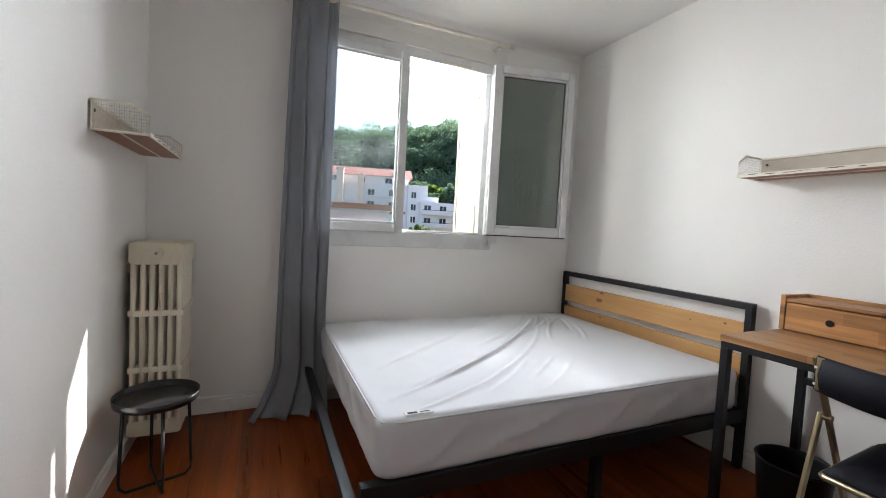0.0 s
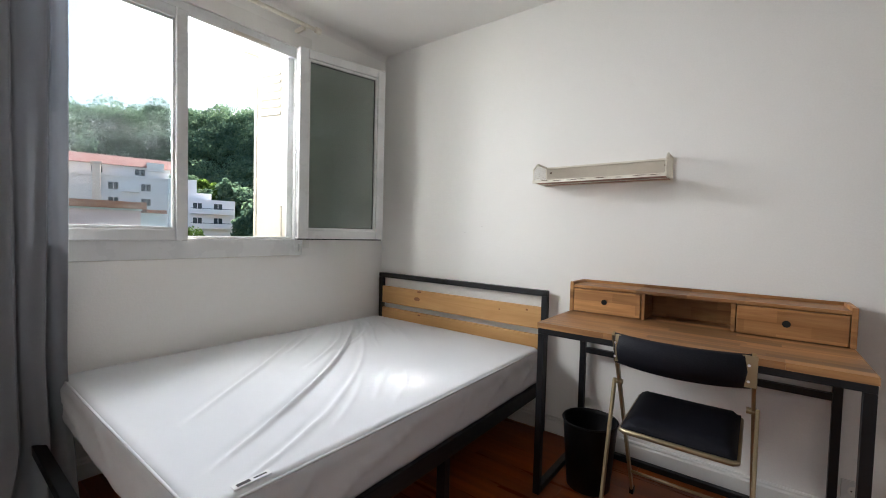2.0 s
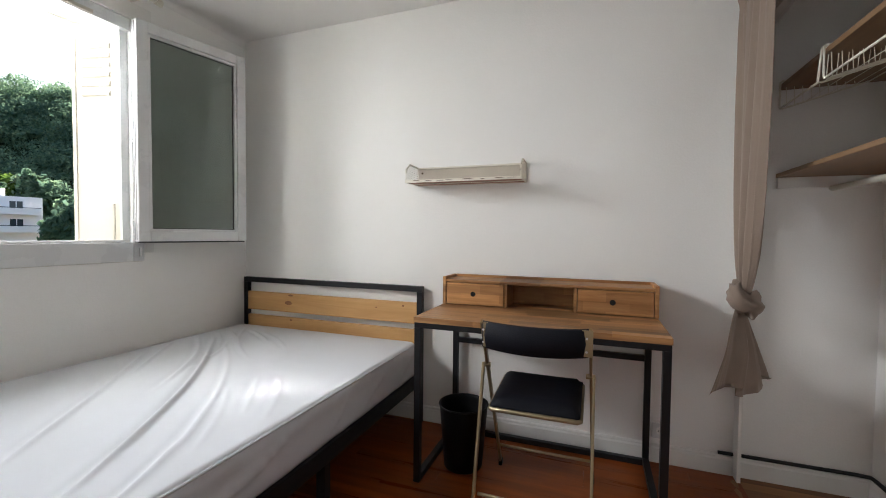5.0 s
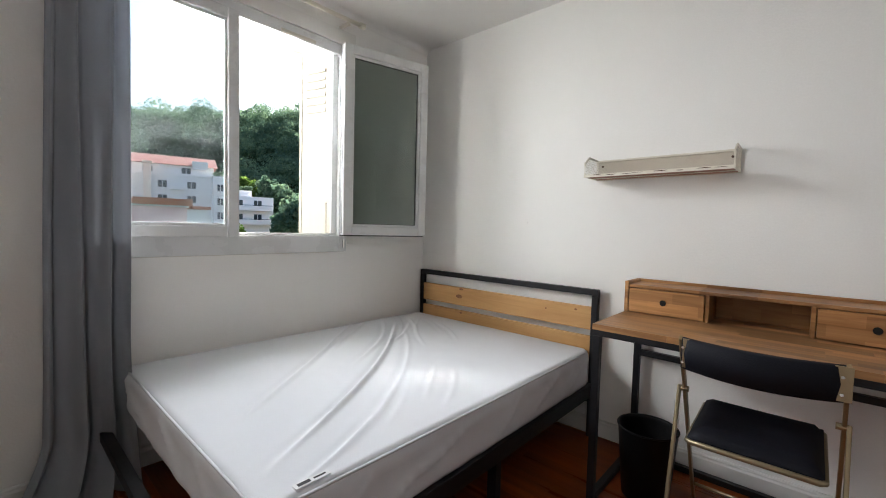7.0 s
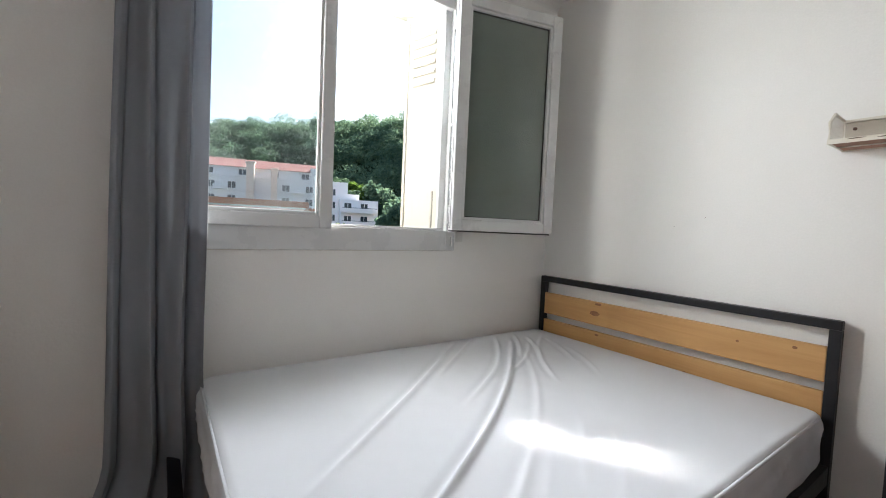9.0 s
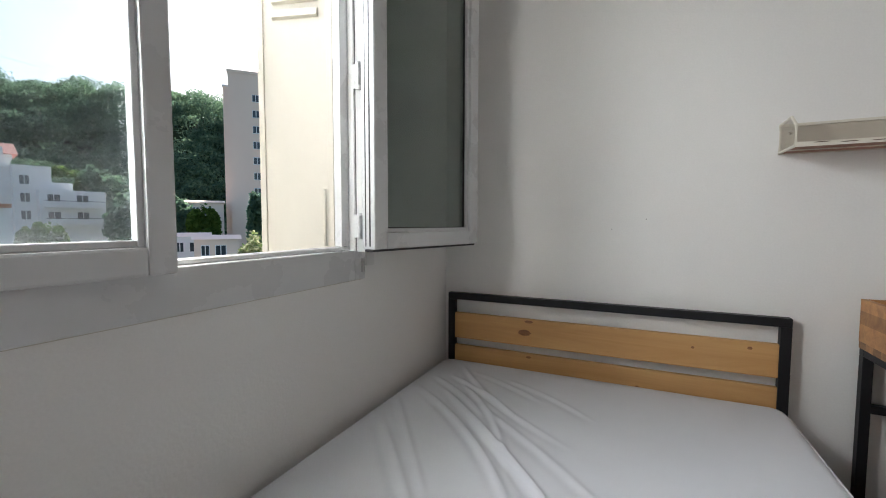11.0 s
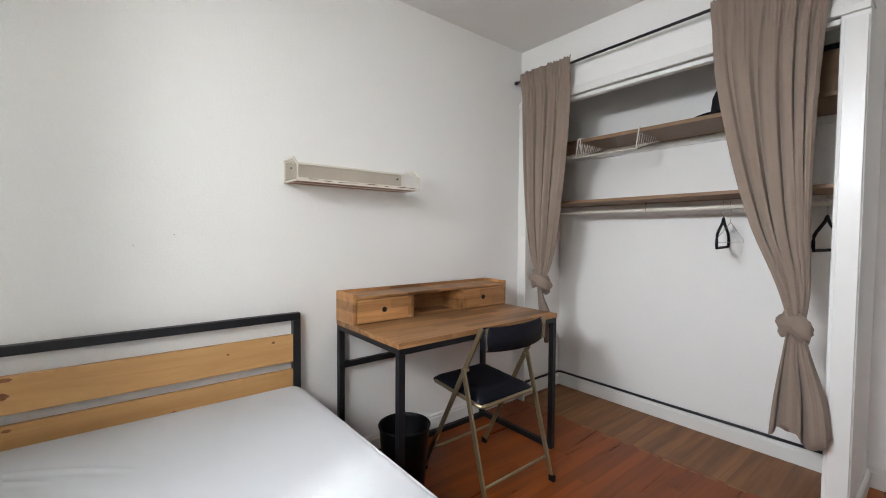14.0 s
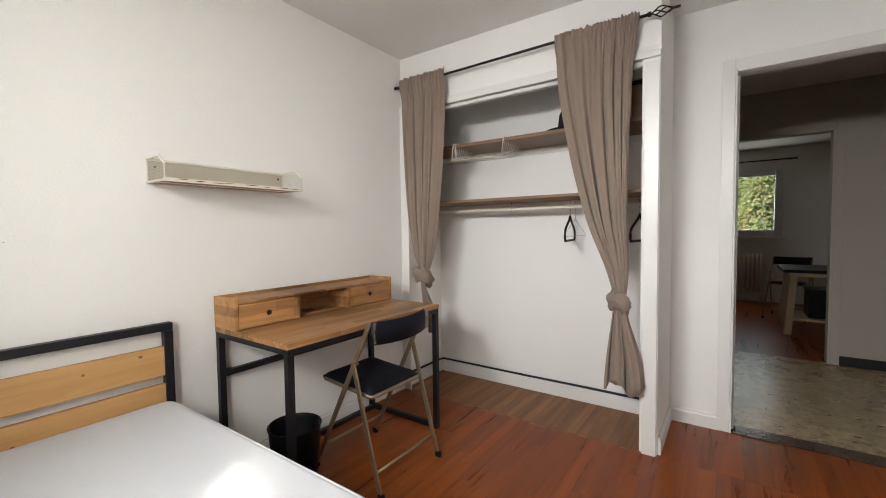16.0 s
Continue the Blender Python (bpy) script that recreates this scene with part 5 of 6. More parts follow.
lathe(bm, [(0.085, 0.004), (0.086, 0.05), (0.080, 0.11), (0.066, 0.145), (0.035, 0.158), (0.004, 0.160)], 32)
part("crown", bm, M["felt"], hat, smooth=True)
bm = bmesh.new()
lathe(bm, [(0.084, 0.002), (0.12, 0.0), (0.155, 0.008), (0.157, 0.011), (0.12, 0.005), (0.086, 0.008)], 40, cap=False)
for v in bm.verts:
    v.co.x *= 1.12
part("brim", bm, M["felt"], hat, smooth=True)
bx = thing("storage_box", "dark brown box at the end of the upper niche shelf", "box", (-1.655, -3.40, 1.871))
part("body", boxes(((-0.04, -0.12, 0), (0.04, 0.12, 0.20))), M["chip"], bx, bevel=0.004)
part("lid", boxes(((-0.042, -0.124, 0.2005), (0.042, 0.124, 0.225))), M["felt"], bx, bevel=0.003)

# cable lying on the baseboards
cb = thing("power_cable", "black cable run along the top of the baseboards", "cable", (-0.8, -3.58, 0.1))
bo2 = Vector((-0.8, -3.58, 0.1))
part("cable", tubes(0.009, [Vector(p) - bo2 for p in ((-0.012, -3.02, 0.106), (-0.011, -3.55, 0.105), (-0.02, -3.598, 0.106), (-0.06, -3.600, 0.107), (-0.8, -3.600, 0.105), (-1.3, -3.600, 0.107), (-1.69, -3.600, 0.105))]), M["cable"], cb, smooth=True)
so = thing("wall_socket", "white wall socket just above the baseboard", "socket", (-0.0, -2.765, 0.165))
part("plate", boxes(((-0.012, -0.04, -0.04), (-0.0005, 0.04, 0.04))), M["pvc"], so, bevel=0.004)
bm = tubes(0.02, [(-0.0135, 0, 0), (-0.0122, 0, 0)], seg=20)
part("well", bm, M["trim"], so)
for y in (-0.009, 0.009):
    part("pin_hole", tubes(0.003, [(-0.0145, y, 0), (-0.0136, y, 0)]), M["dark"], so)

# ---- the room beyond ----
fr = thing("radiator", "cream column radiator under the far window", "radiator", (-2.5, FY + 0.11, 0), group="far room radiators")
b = bmesh.new()
lathe(b, [(0.004, 0.16), (0.02, 0.175), (0.02, 0.78), (0.004, 0.80)], 10)
for v in b.verts:
    v.co.y *= 2.2
s0 = part("section", b, M["radiator"], fr, smooth=True)
for k in range(1, 10):
    ob = s0.copy()
    scene.collection.objects.link(ob)
    ob.location.x = k * 0.055
part("header_pipe", tubes(0.018, [(-0.01, 0, 0.22), (0.51, 0, 0.22)], [(-0.01, 0, 0.74), (0.51, 0, 0.74)]), M["radiator"], fr, smooth=True)
part("foot", boxes(((0.0, -0.03, 0), (0.03, 0.03, 0.17)), ((0.47, -0.03, 0), (0.5, 0.03, 0.17))), M["radiator"], fr)
tb = thing("table", "dark-topped table with pale slanted wooden legs", "table", (-3.05, -7.1, 0))
part("tabletop", boxes(((-0.55, -0.42, 0.715), (0.46, 0.42, 0.75))), M["bin"], tb, "dark tabletop", bevel=0.004)
part("apron", boxes(((-0.45, -0.35, 0.665), (0.40, 0.35, 0.7145))), M["oak"], tb, bevel=0.002)
for x in (-0.42, 0.36):
    for y in (-0.33, 0.33):
        part("leg", bars((Vector((x, y, 0.665)), Vector((x + (0.05 if x > 0 else -0.05), y * 1.08, 0)), 0.07, 0.055, (1, 0, 0))), M["oak"], tb, bevel=0.004)
part("shelf", boxes(((-0.45, -0.31, 0.155), (0.38, 0.31, 0.18))), M["oak"], tb, bevel=0.002)
bk = thing("storage_crate", "black crate on the low shelf of the table", "crate", (-3.1, -7.1, 0.1805))
part("body", boxes(((-0.25, -0.2, 0), (0.26, 0.2, 0.30))), M["bin"], bk, bevel=0.006)
part("lid", boxes(((-0.26, -0.21, 0.3005), (0.27, 0.21, 0.325))), M["bin"], bk, bevel=0.004)
ch2 = copy_thing(chair, pose(-2.72, -7.85, 0, 0, 0, 75))
tagged(ch2, "dark folding chair tucked beside the far table", "chair", "far room chairs")
frd = thing("curtain_rod", "black curtain rod over the far window", "curtain rod", (-2.3, FY + 0.1, 2.3))
part("rod", tubes(0.012, [(-0.62, 0, 0), (1.2, 0, 0)]), M["steel"], frd, smooth=True)
part("bracket", boxes(((-0.55, -0.099, -0.012), (-0.535, -0.0125, 0.012))), M["steel"], frd)
fw = thing("window_2", "white framed window with trees outside", "window", (0, FY, 0), kind="structure")
part("window_frame", boxes(((FWX0 - 0.04, 0.02, FWZ0 - 0.04), (FWX0 + 0.06, -0.06, FWZ1 + 0.04)), ((FWX1 - 0.06, 0.02, FWZ0 - 0.04), (FWX1 + 0.04, -0.06, FWZ1 + 0.04)), ((FWX0 + 0.0605, 0.02, FWZ0 - 0.04), (FWX1 - 0.0605, -0.06, FWZ0 + 0.06)), ((FWX0 + 0.0605, 0.02, FWZ1 - 0.06), (FWX1 - 0.0605, -0.06, FWZ1 + 0.04)), ((-2.1, 0.015, FWZ0 + 0.0605), (-2.0, -0.05, FWZ1 - 0.0605))), M["pvc"], fw, bevel=0.006)
part("window_sill", boxes(((FWX0 - 0.10, 0.06, FWZ0 - 0.09), (FWX1 + 0.1, 0.0005, FWZ0 - 0.0405))), M["trim"], fw, bevel=0.006)
pn = part("pane", boxes(((FWX0 + 0.058, -0.03, FWZ0 + 0.058), (FWX1 - 0.058, -0.026, FWZ1 - 0.058))), M["glass"], fw)
pn.visible_shadow = False
# uneven line of old varnish and dust where the niche floor meets the room's
bm = bmesh.new()
rg = random.Random(17)
x = -0.05
while x > -1.68:
    ln = rg.uniform(0.03, 0.11)
    y0 = -3.085 - 0.03 * noise.noise((x * 4, 0, 0)) + rg.uniform(-0.006, 0.006)
    w0 = rg.uniform(0.006, 0.016)
    prism(bm, [(x, y0 - w0 * 0.3), (x - ln * 0.4, y0 - w0), (x - ln, y0 - w0 * 0.5), (x - ln * 0.9, y0 + w0 * 0.3), (x - ln * 0.3, y0 + w0)], (0.0006, 0.0014), "z")
    x -= ln * rg.uniform(0.8, 1.5)
whole("dust_line", bm, M["dust"], "uneven line of pale dust at the edge of the niche floor", "dust", kind="stuff")
# ---- outside ----
GZ = -9.0


def from_window(az, d, z=GZ):
    """A place outside, by the angle from the window's normal, the distance and the height."""
    return Vector((-2.2 + d * math.sin(radians(az)), -2.2 + d * math.cos(radians(az)), z))


def leaf_material(name, light, dark):
    m, nt, p = nodes_of(name)
    N, L = nt.nodes.new, nt.links.new
    ge, ramp, tc, no, mx = N("ShaderNodeNewGeometry"), N("ShaderNodeValToRGB"), N("ShaderNodeTexCoord"), N("ShaderNodeTexNoise"), N("ShaderNodeMix")
    ramp.color_ramp.elements[0].color, ramp.color_ramp.elements[1].color = (*dark, 1), (*light, 1)
    L(ge.outputs["Random Per Island"], ramp.inputs[0])
    no.inputs["Scale"].default_value = 0.11
    L(tc.outputs["Object"], no.inputs["Vector"])
    mx.data_type, mx.blend_type = "RGBA", "MULTIPLY"
    mx.inputs["Factor"].default_value = 0.7
    r2 = N("ShaderNodeValToRGB")
    r2.color_ramp.elements[0].position, r2.color_ramp.elements[1].position = 0.35, 0.65
    r2.color_ramp.elements[0].color, r2.color_ramp.elements[1].color = (0.48, 0.55, 0.56, 1), (1.0, 1.0, 0.85, 1)
    L(no.outputs["Fac"], r2.inputs[0])
    L(ramp.outputs[0], mx.inputs["A"])
    L(r2.outputs[0], mx.inputs["B"])
    L(mx.outputs["Result"], p.inputs["Base Color"])
    p.inputs["Roughness"].default_value = 0.85
    p.inputs["Specular IOR Level"].default_value = 0.08
    tl, ms = N("ShaderNodeBsdfTranslucent"), N("ShaderNodeMixShader")
    L(mx.outputs["Result"], tl.inputs["Color"])
    ms.inputs[0].default_value = 0.68
    L(p.outputs[0], ms.inputs[1])
    L(tl.outputs[0], ms.inputs[2])
    L(ms.outputs[0], nt.nodes["Material Output"].inputs["Surface"])
    return m


# lighter and bluer than real leaves: distance haze is put into the colour
M["leaf"] = leaf_material("woodland_leaves_hazed", (0.25, 0.35, 0.22), (0.13, 0.22, 0.16))
M["leaf_light"] = leaf_material("fresh_green_leaves", (0.19, 0.29, 0.06), (0.09, 0.16, 0.035))
M["leaf_pale"] = leaf_material("pale_blossom_leaves", (0.62, 0.60, 0.42), (0.20, 0.28, 0.09))
# next two far above leaf tones: outdoor glare is put into the colour
M["leaf_far"] = leaf_material("glare_bright_garden_leaves", (0.46, 0.62, 0.18), (0.30, 0.48, 0.13))
M["leaf_rust"] = leaf_material("rusty_garden_leaves", (0.60, 0.48, 0.28), (0.34, 0.46, 0.20))
M["bark"] = surface("grey_bark", (0.13, 0.10, 0.075), 0.9, second=(0.07, 0.055, 0.04), scale=(6, 6, 1), bump=0.4, bump_scale=20)
M["render_white"] = surface("white_facade_render", (0.86, 0.84, 0.83), 0.85, second=(0.80, 0.78, 0.77), scale=(0.3, 0.3, 0.3), amount=0.9, coords="Object")
M["render_pink"] = surface("pink_facade_render", (0.88, 0.55, 0.50), 0.85, second=(0.82, 0.50, 0.46), scale=(0.4, 0.4, 0.4), amount=0.9)
M["render_tower"] = surface("beige_pink_facade", (0.90, 0.73, 0.61), 0.85, second=(0.84, 0.67, 0.56), scale=(0.2, 0.2, 0.2), amount=0.9)
M["rooftile"] = surface("red_clay_tiles", (0.32, 0.115, 0.095), 0.8, second=(0.25, 0.085, 0.07), scale=(0.6, 0.6, 3), amount=0.9, bump=0.4, bump_scale=5)
M["fascia"] = surface("orange_roof_edge", (0.52, 0.19, 0.09), 0.7, second=(0.45, 0.15, 0.07), scale=(1, 1, 1), amount=0.8)
M["dark_pane"] = surface("dark_window_pane", (0.05, 0.06, 0.075), 0.12, second=(0.03, 0.04, 0.05), scale=(1, 1, 1))
# shade under the trees is put into this dark base colour
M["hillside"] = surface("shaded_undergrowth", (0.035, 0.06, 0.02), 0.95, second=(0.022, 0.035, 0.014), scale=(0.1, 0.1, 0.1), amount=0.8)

# ground sheet with the wooded hill rising from it
bm = bmesh.new()


def hill_z(x, y):
    d = math.hypot(x + 2.2, y + 2.2)
    az = math.degrees(math.atan2(x + 2.2, y + 2.2))
    k = max(0.0, min(1.0, (d - 118) / 85))
    k = k * k * (3 - 2 * k)
    top = 37 + 0.6 * max(-20, min(27, az)) + 3 * noise.noise((az * 0.11, 0, 2.0))
    front = max(0.0, min(1.0, (y - 20) / 40))
    return GZ + (top - GZ) * k * front * 0.86


xs = [-2000, -900, -500] + [-260 + 10 * i for i in range(60)] + [420, 700, 1200, 2200]
ys = [-2000, -600, -200, -40, 20, 50, 80] + [100 + 8 * i for i in range(22)] + [300, 400, 700, 1400, 2500]
vg = [[bm.verts.new((x, y, hill_z(x, y))) for y in ys] for x in xs]
for i in range(len(xs) - 1):
    for j in range(len(ys) - 1):
        bm.faces.new((vg[i][j], vg[i + 1][j], vg[i + 1][j + 1], vg[i][j + 1]))
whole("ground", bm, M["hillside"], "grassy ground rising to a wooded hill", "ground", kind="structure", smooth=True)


def leaf_mesh(name, crowns, per, size, mat, seed):
    """Many small leaf clumps, each a bent pair of blades, scattered over uneven crowns (centre, radius, height)."""
    rng = np.random.default_rng(seed)
    V, F = [], []
    n0 = 0
    for (cx, cy, cz), r, h in crowns:
        n = int(per * rng.uniform(0.75, 1.2))
        lumps = rng.normal(size=(7, 3))
        lumps /= np.linalg.norm(lumps, axis=1)[:, None]
        d = rng.normal(size=(n, 3))
        d /= np.linalg.norm(d, axis=1)[:, None]
        d[:, 2] = np.where(d[:, 2] < -0.5, -d[:, 2], d[:, 2])
        bulge = 0.72 + 0.34 * np.max(np.clip(d @ lumps.T, 0, 1) ** 3, axis=1)
        rad = bulge * rng.uniform(0.72, 1.06, n)
        c = np.array((cx, cy, cz)) + d * rad[:, None] * np.array((r, r, h))
        face = d + rng.normal(size=(n, 3)) * 0.6
        a = np.cross(face, rng.normal(size=(n, 3)))
        a /= np.linalg.norm(a, axis=1)[:, None] + 1e-6
        b = np.cross(a, face)
        b /= np.linalg.norm(b, axis=1)[:, None] + 1e-6
        s = (size * rng.uniform(0.6, 1.3, n))[:, None]
        q = np.stack([c - a * s, c - b * s * 0.6, c + a * s, c + b * s * 0.6 + d * s * 0.3], axis=1).reshape(-1, 3)
        V.append(q)
        F.append(n0 + np.arange(n * 4).reshape(-1, 4))
        n0 += n * 4
    me = bpy.data.meshes.new(name)
    me.from_pydata(np.concatenate(V).tolist(), [], np.concatenate(F).tolist())
    me.materials.append(mat)
    return me


rng = random.Random(3)
crowns = []
for k in range(620):
    az, d = rng.uniform(-8, 52), 122 + 100 * rng.random() ** 0.8
    p = from_window(az, d)
    z = hill_z(p.x, p.y)
    r = rng.uniform(4.2, 7.0)
    h = r * rng.uniform(0.8, 1.15)
    crowns.append(((p.x, p.y, z + h * 0.75), r, h))
woods = new("far_woods", leaf_mesh("far_woods", crowns, 700, 0.40, M["leaf"], 1))
tagged(woods, "dense green broadleaf wood covering the hill", "woods", kind="stuff")


def tree(az, d, z0, r, h, mat, label, seed, per=900, size=0.34, trunk=None):
    p = from_window(az, d, z0)
    t = thing("tree", label, "tree", p, group="trees outside")
    rg = random.Random(seed)
    b = bmesh.new()
    th = trunk or h * 0.45
    rings = []
    for i in range(6):
        f = i / 5
        rr = 0.25 * (1 - 0.55 * f) * r / 4
        rings.append([b.verts.new((rr * math.cos(a * math.pi / 4) + 0.1 * f, rr * math.sin(a * math.pi / 4), th * f)) for a in range(8)])
    for u, v in zip(rings, rings[1:]):
        for k in range(8):
            b.faces.new((u[k], u[(k + 1) % 8], v[(k + 1) % 8], v[k]))
    part("trunk", b, M["bark"], t, smooth=True)
    for k in range(5):
        a = rg.uniform(0, 6.28)
        b = bmesh.new()
        tube(b, [(0.05, 0, th * 0.8), (0.3 * r * math.cos(a), 0.3 * r * math.sin(a), th * 1.15), (0.6 * r * math.cos(a), 0.6 * r * math.sin(a), th * 1.5)], 0.09 * r / 4, 6)
        part("limb", b, M["bark"], t)
    cs = [((0, 0, h * 0.62), r * 0.8, h * 0.4)]
    for k in range(6):
        a = rg.uniform(0, 6.28)
        cs.append(((0.5 * r * math.cos(a), 0.5 * r * math.sin(a), h * rg.uniform(0.45, 0.82)), r * rg.uniform(0.35, 0.55), h * rg.uniform(0.15, 0.25)))
    cr = new("crown", leaf_mesh("crown", cs, per, size, mat, seed))
    cr.parent = t
    return t


for k, (az, d, z0, r, h) in enumerate(((20.5, 112, -3, 5.0, 15.5), (23.0, 112, -3, 5.5, 14.5), (26.0, 108, -5, 5.5, 16.5), (18.8, 118, -2, 4.5, 15.5), (28.8, 100, -7, 5.0, 15.0), (9.0, 122, -2, 6, 19))):
    tree(az, d, z0, r, h, M["leaf_light"] if k in (0, 1, 3) else M["leaf"], "bright green broadleaf tree behind the white flats" if k in (0, 1, 3) else "dark green broadleaf tree near the white flats", 50 + k, per=520, size=0.6)
tree(28.4, 84, GZ, 5.2, 16.5, M["leaf"], "dense dark green tree beside the white flats", 70, per=700, size=0.45)
tree(31.5, 78, GZ, 4.2, 14.0, M["leaf"], "rounded dark green tree below the tower", 71, per=700, size=0.42)
tree(40.6, 36, GZ, 1.5, 13.2, M["leaf"], "dark slender tree in front of the tower", 72, per=800, size=0.22)
tree(38.9, 29, GZ, 1.2, 10.0, M["leaf_pale"], "pale flowering tree near the window", 73, per=800, size=0.14)
tree(34.3, 74, GZ, 2.6, 12.5, M["leaf_light"], "fresh green tree by the low houses", 74, per=600, size=0.35)
for k, az in enumerate((19.4, 20.6, 21.6)):
    tree(az, 70, GZ, 1.5, 9.9 + 0.3 * (k == 1), M["leaf_light"], "clipped green tree in front of the white flats", 80 + k, per=700, size=0.22, trunk=5.0)


def flat_window(parent, x, z, w=1.2, h=1.3, y=0.0, leaves=2):
    """A facade window: recessed dark panes, white frame and a thin sill."""
    f = part("window", boxes(((x - w / 2 - 0.08, y - 0.05, z - 0.08), (x - w / 2, y - 0.0005, z + h + 0.08)), ((x + w / 2, y - 0.05, z - 0.08), (x + w / 2 + 0.08, y - 0.0005, z + h + 0.08)),
                             ((x - w / 2, y - 0.05, z + h), (x + w / 2, y - 0.0005, z + h + 0.08)), ((x - w / 2 - 0.12, y - 0.12, z - 0.10), (x + w / 2 + 0.12, y - 0.0505, z)), ((x - 0.05, y - 0.04, z), (x + 0.05, y - 0.0005, z + h))), M["render_white"], parent)
    part("pane", boxes(((x - w / 2, y - 0.02, z), (x + w / 2, y - 0.001, z + h))), M["dark_pane"], f)
    return f


# white flats with a red roof
flats = thing("apartment_building", "white stepped block of flats with red tiled roof", "building", from_window(18.6, 100), rz=-14)
part("wall", boxes(((-30, 0, 0), (0, 11, 19.6))), M["render_white"], flats)
part("attic_wall", boxes(((-30, 1.2, 19.6), (0.5, 11, 21.6))), M["render_white"], flats)
bm = bmesh.new()
prism(bm, [(0.6, 21.6), (6.2, 24.0), (11.6, 21.6)], (-30.5, 1.2), "x")
part("roof", bm, M["rooftile"], flats)
part("cornice", boxes(((-30.2, -0.25, 19.35), (0.2, 0.0, 19.65))), M["render_white"], flats)
part("terrace_block", boxes(((0.005, -3.5, 0), (7.2, 9, 17.0)), ((0.005, -3.2, 17.0), (4.6, 7, 19.6))), M["render_white"], flats)
part("end_block", boxes(((2.6, -6.5, 0), (11.0, -3.505, 15.6)), ((7.205, -3.5, 0), (11.0, 7, 15.6))), M["render_white"], flats)
part("chimney", boxes(((-16.5, -2.5, 0), (-15.0, -0.3, 22.2)), ((-16.7, -2.7, 22.2), (-14.8, -0.1, 22.6))), M["render_tower"], flats, "tall beige chimney stack")
part("chimney", boxes(((-11.6, -2.0, 0), (-10.4, -0.3, 21.2)), ((-11.8, -2.2, 21.2), (-10.2, -0.1, 21.6))), M["render_tower"], flats, "tall beige chimney stack")
for s in range(3):
    z = 11.2 + s * 2.85
    for x in (-27.5, -23.5, -19.5, -8.6, -3.6):
        flat_window(flats, x, z, 1.5, 1.35)
    for x in (1.3,):
        flat_window(flats, x, z - 0.4, 1.1, 1.4, -3.5)
    if s < 2:
        for x in (4.3, 7.9):
            flat_window(flats, x, z - 0.9, 1.5, 1.7, -6.5)
        bl = part("balcony", boxes(((3.1, -8.0, z - 1.35), (10.4, -6.505, z - 1.15)), ((3.1, -8.0, z - 1.15), (10.4, -7.9, z - 0.35))), M["render_white"], flats)
        part("balcony_rail", boxes(((3.0, -8.05, z - 0.3), (10.5, -7.95, z - 0.2))), M["dark_pane"], bl)
    for x in (-21.5, -6.0):
        bl = part("balcony", boxes(((x - 1.4, -1.4, z - 0.4), (x + 1.4, -0.0005, z - 0.2)), ((x - 1.4, -1.4, z - 0.2), (x + 1.4, -1.3, z + 0.6))), M["render_white"], flats)
for k in range(4):
    flat_window(flats, -24 + k * 6.5, 19.95, 1.6, 1.2, 1.2)
part("roof_dormer", boxes(((-3.4, 0.4, 21.0), (-0.6, 3.0, 22.6))), M["render_white"], flats)
pots = new("terrace_plants", leaf_mesh("terrace_plants", [((x, -2.6, 19.8 + 0.2 * (k % 2)), 0.8, 0.7) for k, x in enumerate((0.6, 1.9, 3.0, 4.2))] + [((x, -2.8, 17.4), 0.6, 0.6) for x in (5.2, 6.2, 7.0)], 240, 0.16, M["leaf"], 9))
pots.parent = flats

# low pink building
pink = thing("low_building", "low pink building with an orange roof edge", "building", from_window(16.0, 45), rz=-9)
part("wall", boxes(((-22, 0, 0), (0, 9, 11.45))), M["render_pink"], pink)
part("side_wall", boxes(((0.0005, 0.3, 0), (1.7, 8.7, 11.3))), M["render_white"], pink)
part("band", boxes(((-22.1, -0.12, 11.455), (0.12, 9.1, 11.6))), M["render_white"], pink)
bm = bmesh.new()
prism(bm, [(-0.35, 11.605), (-0.35, 12.2), (4.5, 12.4), (9.6, 12.2), (9.6, 11.605)], (-22.4, 0.4), "x")
part("roof", bm, M["fascia"], pink)
part("side_roof", boxes(((0.42, -0.1, 11.32), (1.95, 9.0, 11.6))), M["fascia"], pink)
for x in (-4, -9, -14):
    flat_window(pink, x, 6.5, 1.2, 1.4)

# tower
tower = thing("tower_block", "tall beige-pink tower block with rows of windows", "building", from_window(37.4, 85), rz=-44)
part("wall", boxes(((0, 0, 0), (14, 12, 37.0))), M["render_tower"], tower)
part("side_wing", boxes(((-0.9, 0.8, 0), (-0.0005, 11, 34.6))), M["render_tower"], tower)
part("parapet", boxes(((-0.15, -0.15, 37.0), (14.15, 12.15, 37.5))), M["render_tower"], tower)
part("parapet_edge", boxes(((-1.05, 0.65, 34.6), (-0.005, 11.15, 34.95))), M["render_white"], tower)
for s in range(12):
    z = 1.4 + s * 2.8
    for x in (4.5, 7.6, 10.7):
        flat_window(tower, x, z, 1.1, 1.2)
    lo = part("loggia", boxes(((-1.05, 2.0, z - 0.5), (-0.902, 5.0, z + 0.4)), ((-1.05, 7.0, z - 0.5), (-0.902, 10.0, z + 0.4))), M["render_tower"], tower)

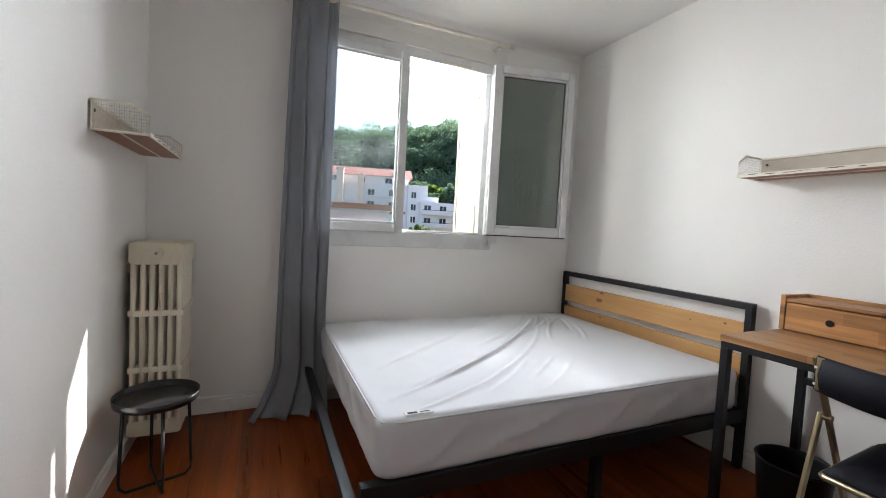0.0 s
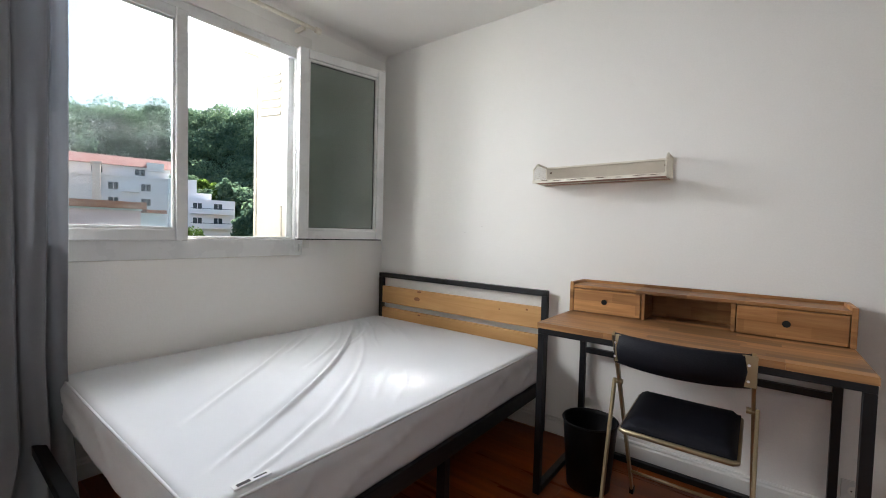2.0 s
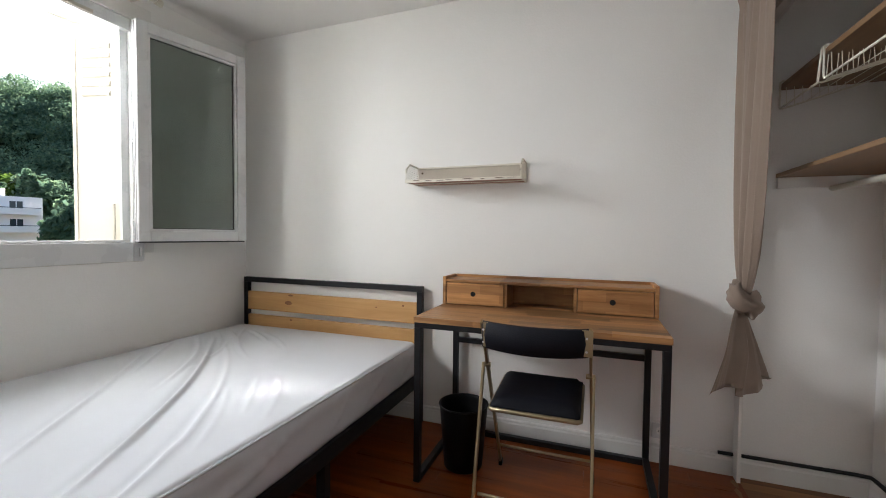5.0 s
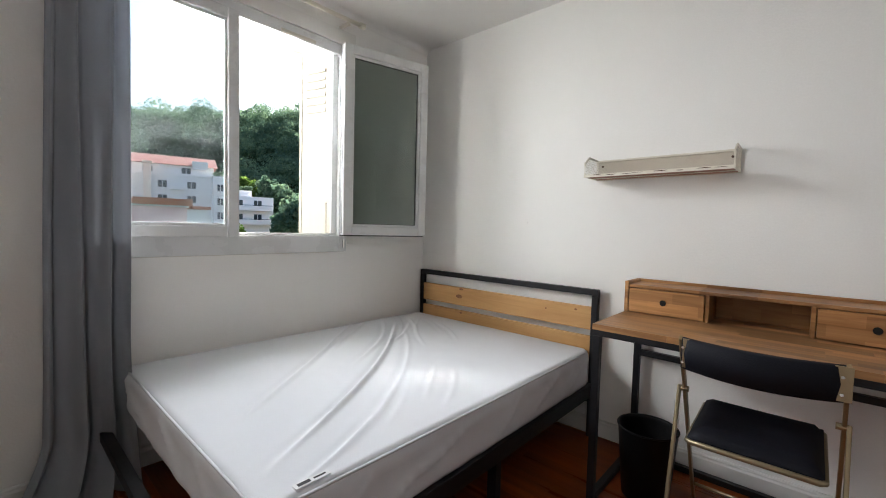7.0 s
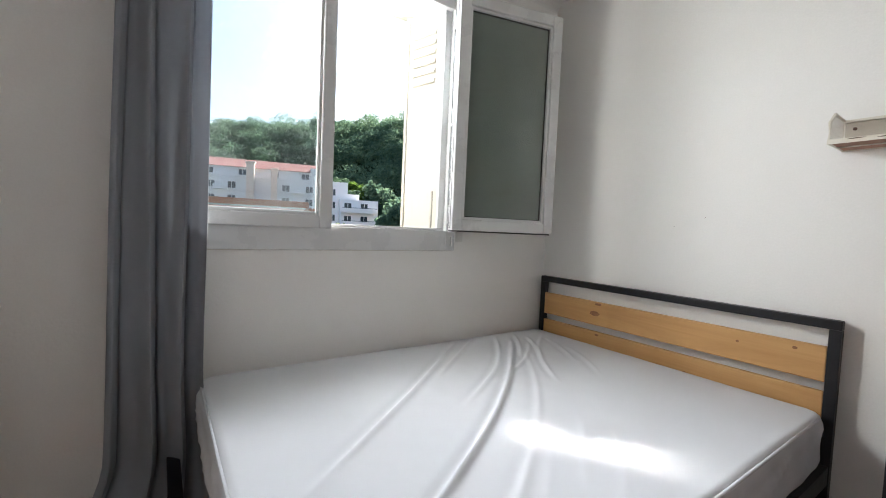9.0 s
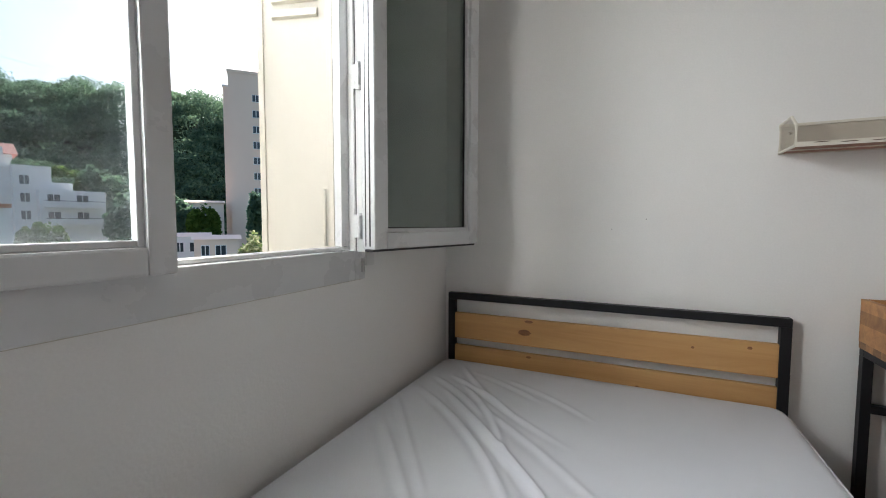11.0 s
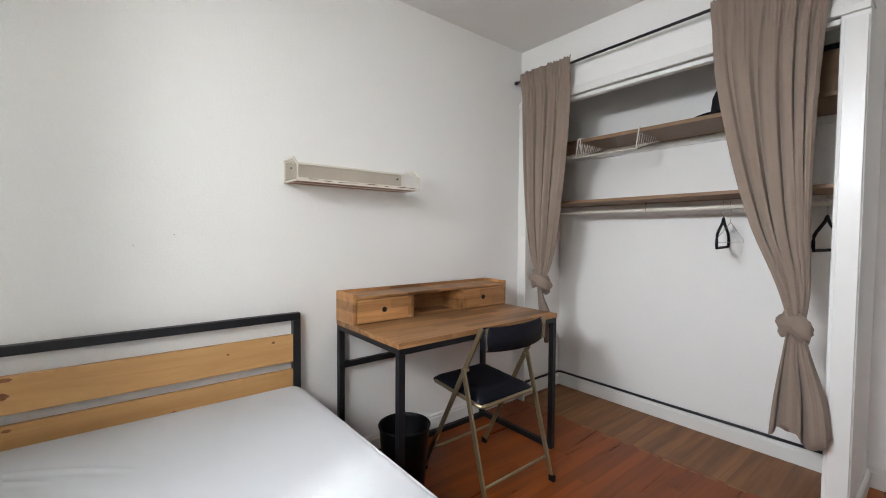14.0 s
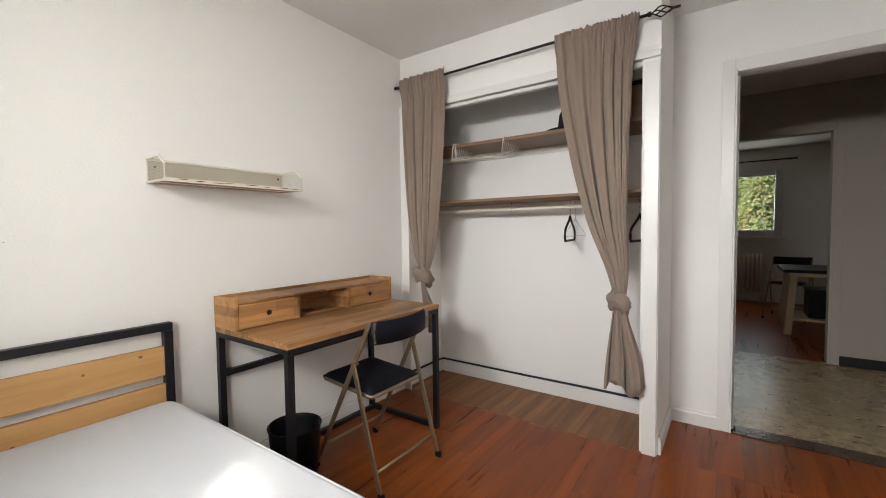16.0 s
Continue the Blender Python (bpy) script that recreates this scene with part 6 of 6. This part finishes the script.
# low houses at the foot of the hill
for az, d, w, h, dp, mat, label in ((33.0, 66, 4.5, 8.4, 5, "render_white", "small white flat-roofed house among trees"), (35.6, 60, 5.0, 8.2, 5, "render_tower", "low pale house with a flat roof"), (34.6, 80, 5.5, 13.6, 6, "render_tower", "pale house with a shallow roof")):
    hs = thing("house", label, "house", from_window(az, d), rz=-az, group="low houses")
    part("wall", boxes(((-w / 2, 0, 0), (w / 2, dp, h))), M[mat], hs)
    bm = bmesh.new()
    prism(bm, [(-0.3, h), (dp / 2, h + 0.5), (dp + 0.3, h)], (-w / 2 - 0.3, w / 2 + 0.3), "x")
    part("roof", bm, M["render_tower"], hs)
    flat_window(hs, 0.4, h - 2.0, 1.1, 1.2)
    flat_window(hs, -1.3, h - 2.0, 0.8, 1.2)

# trees seen through the far room's window
for k, (x, y, r, h, mat) in enumerate(((-3.4, -17.5, 2.6, 13.5, "leaf_rust"), (-1.8, -19.0, 3.0, 15.0, "leaf_far"), (-2.9, -16.5, 2.0, 10.6, "leaf_far"))):
    d, az = math.hypot(x + 2.2, y + 2.2), math.degrees(math.atan2(x + 2.2, y + 2.2))
    tree(az, d, GZ, r, h, M[mat], "sunlit tree outside the far window", 90 + k, per=9000, size=0.065)
# ---- parquet strips, last ----
random.seed(8)


def parquet(parent, x0, x1, y0, y1, w, lengths, mat, name="strip", z=0.0):
    """Floor strips that run along y from y0 down to y1, with thin open joints; alike strips share a mesh."""
    made = {}
    n = max(1, round((x1 - x0) / w))
    w = (x1 - x0) / n
    for c in range(n):
        y = y0
        x = x0 + (c + 0.5) * w
        first_piece = True
        while y > y1 + 0.02:
            ln = random.choice(lengths) * (random.choice((0.4, 0.7, 1.0)) if first_piece else 1)
            first_piece = False
            y2 = max(y1, y - ln)
            if y2 - y1 < 0.18:
                y2 = y1
            key = round(y - y2, 2)
            if key not in made:
                b = bmesh.new()
                L2, W2 = (y - y2) / 2 - 0.0005, w / 2 - 0.0002
                box(b, (-W2, -L2, -0.017), (W2, L2, 0))
                me = bpy.data.meshes.new(name)
                b.to_mesh(me)
                b.free()
                me.materials.append(mat)
                made[key] = me
            ob = new(name, made[key])
            ob.parent = parent
            ob.location = (x, (y + y2) / 2, z + random.uniform(-0.0004, 0.0003))
            ob.rotation_euler = (0, radians(random.uniform(-0.2, 0.2)), 0)
            y = y2


parquet(floor, XL, 0.0, 0.0, -3.10, 0.062, (0.9, 1.2, 1.5, 1.8), M["floor"])
parquet(floor, XL, -1.79, -3.10, YD, 0.062, (0.9, 1.2), M["floor"])
parquet(floor, -1.70, 0.0, -3.10, YN, 0.058, (0.9, 1.2), M["floor_niche"], "niche_strip")
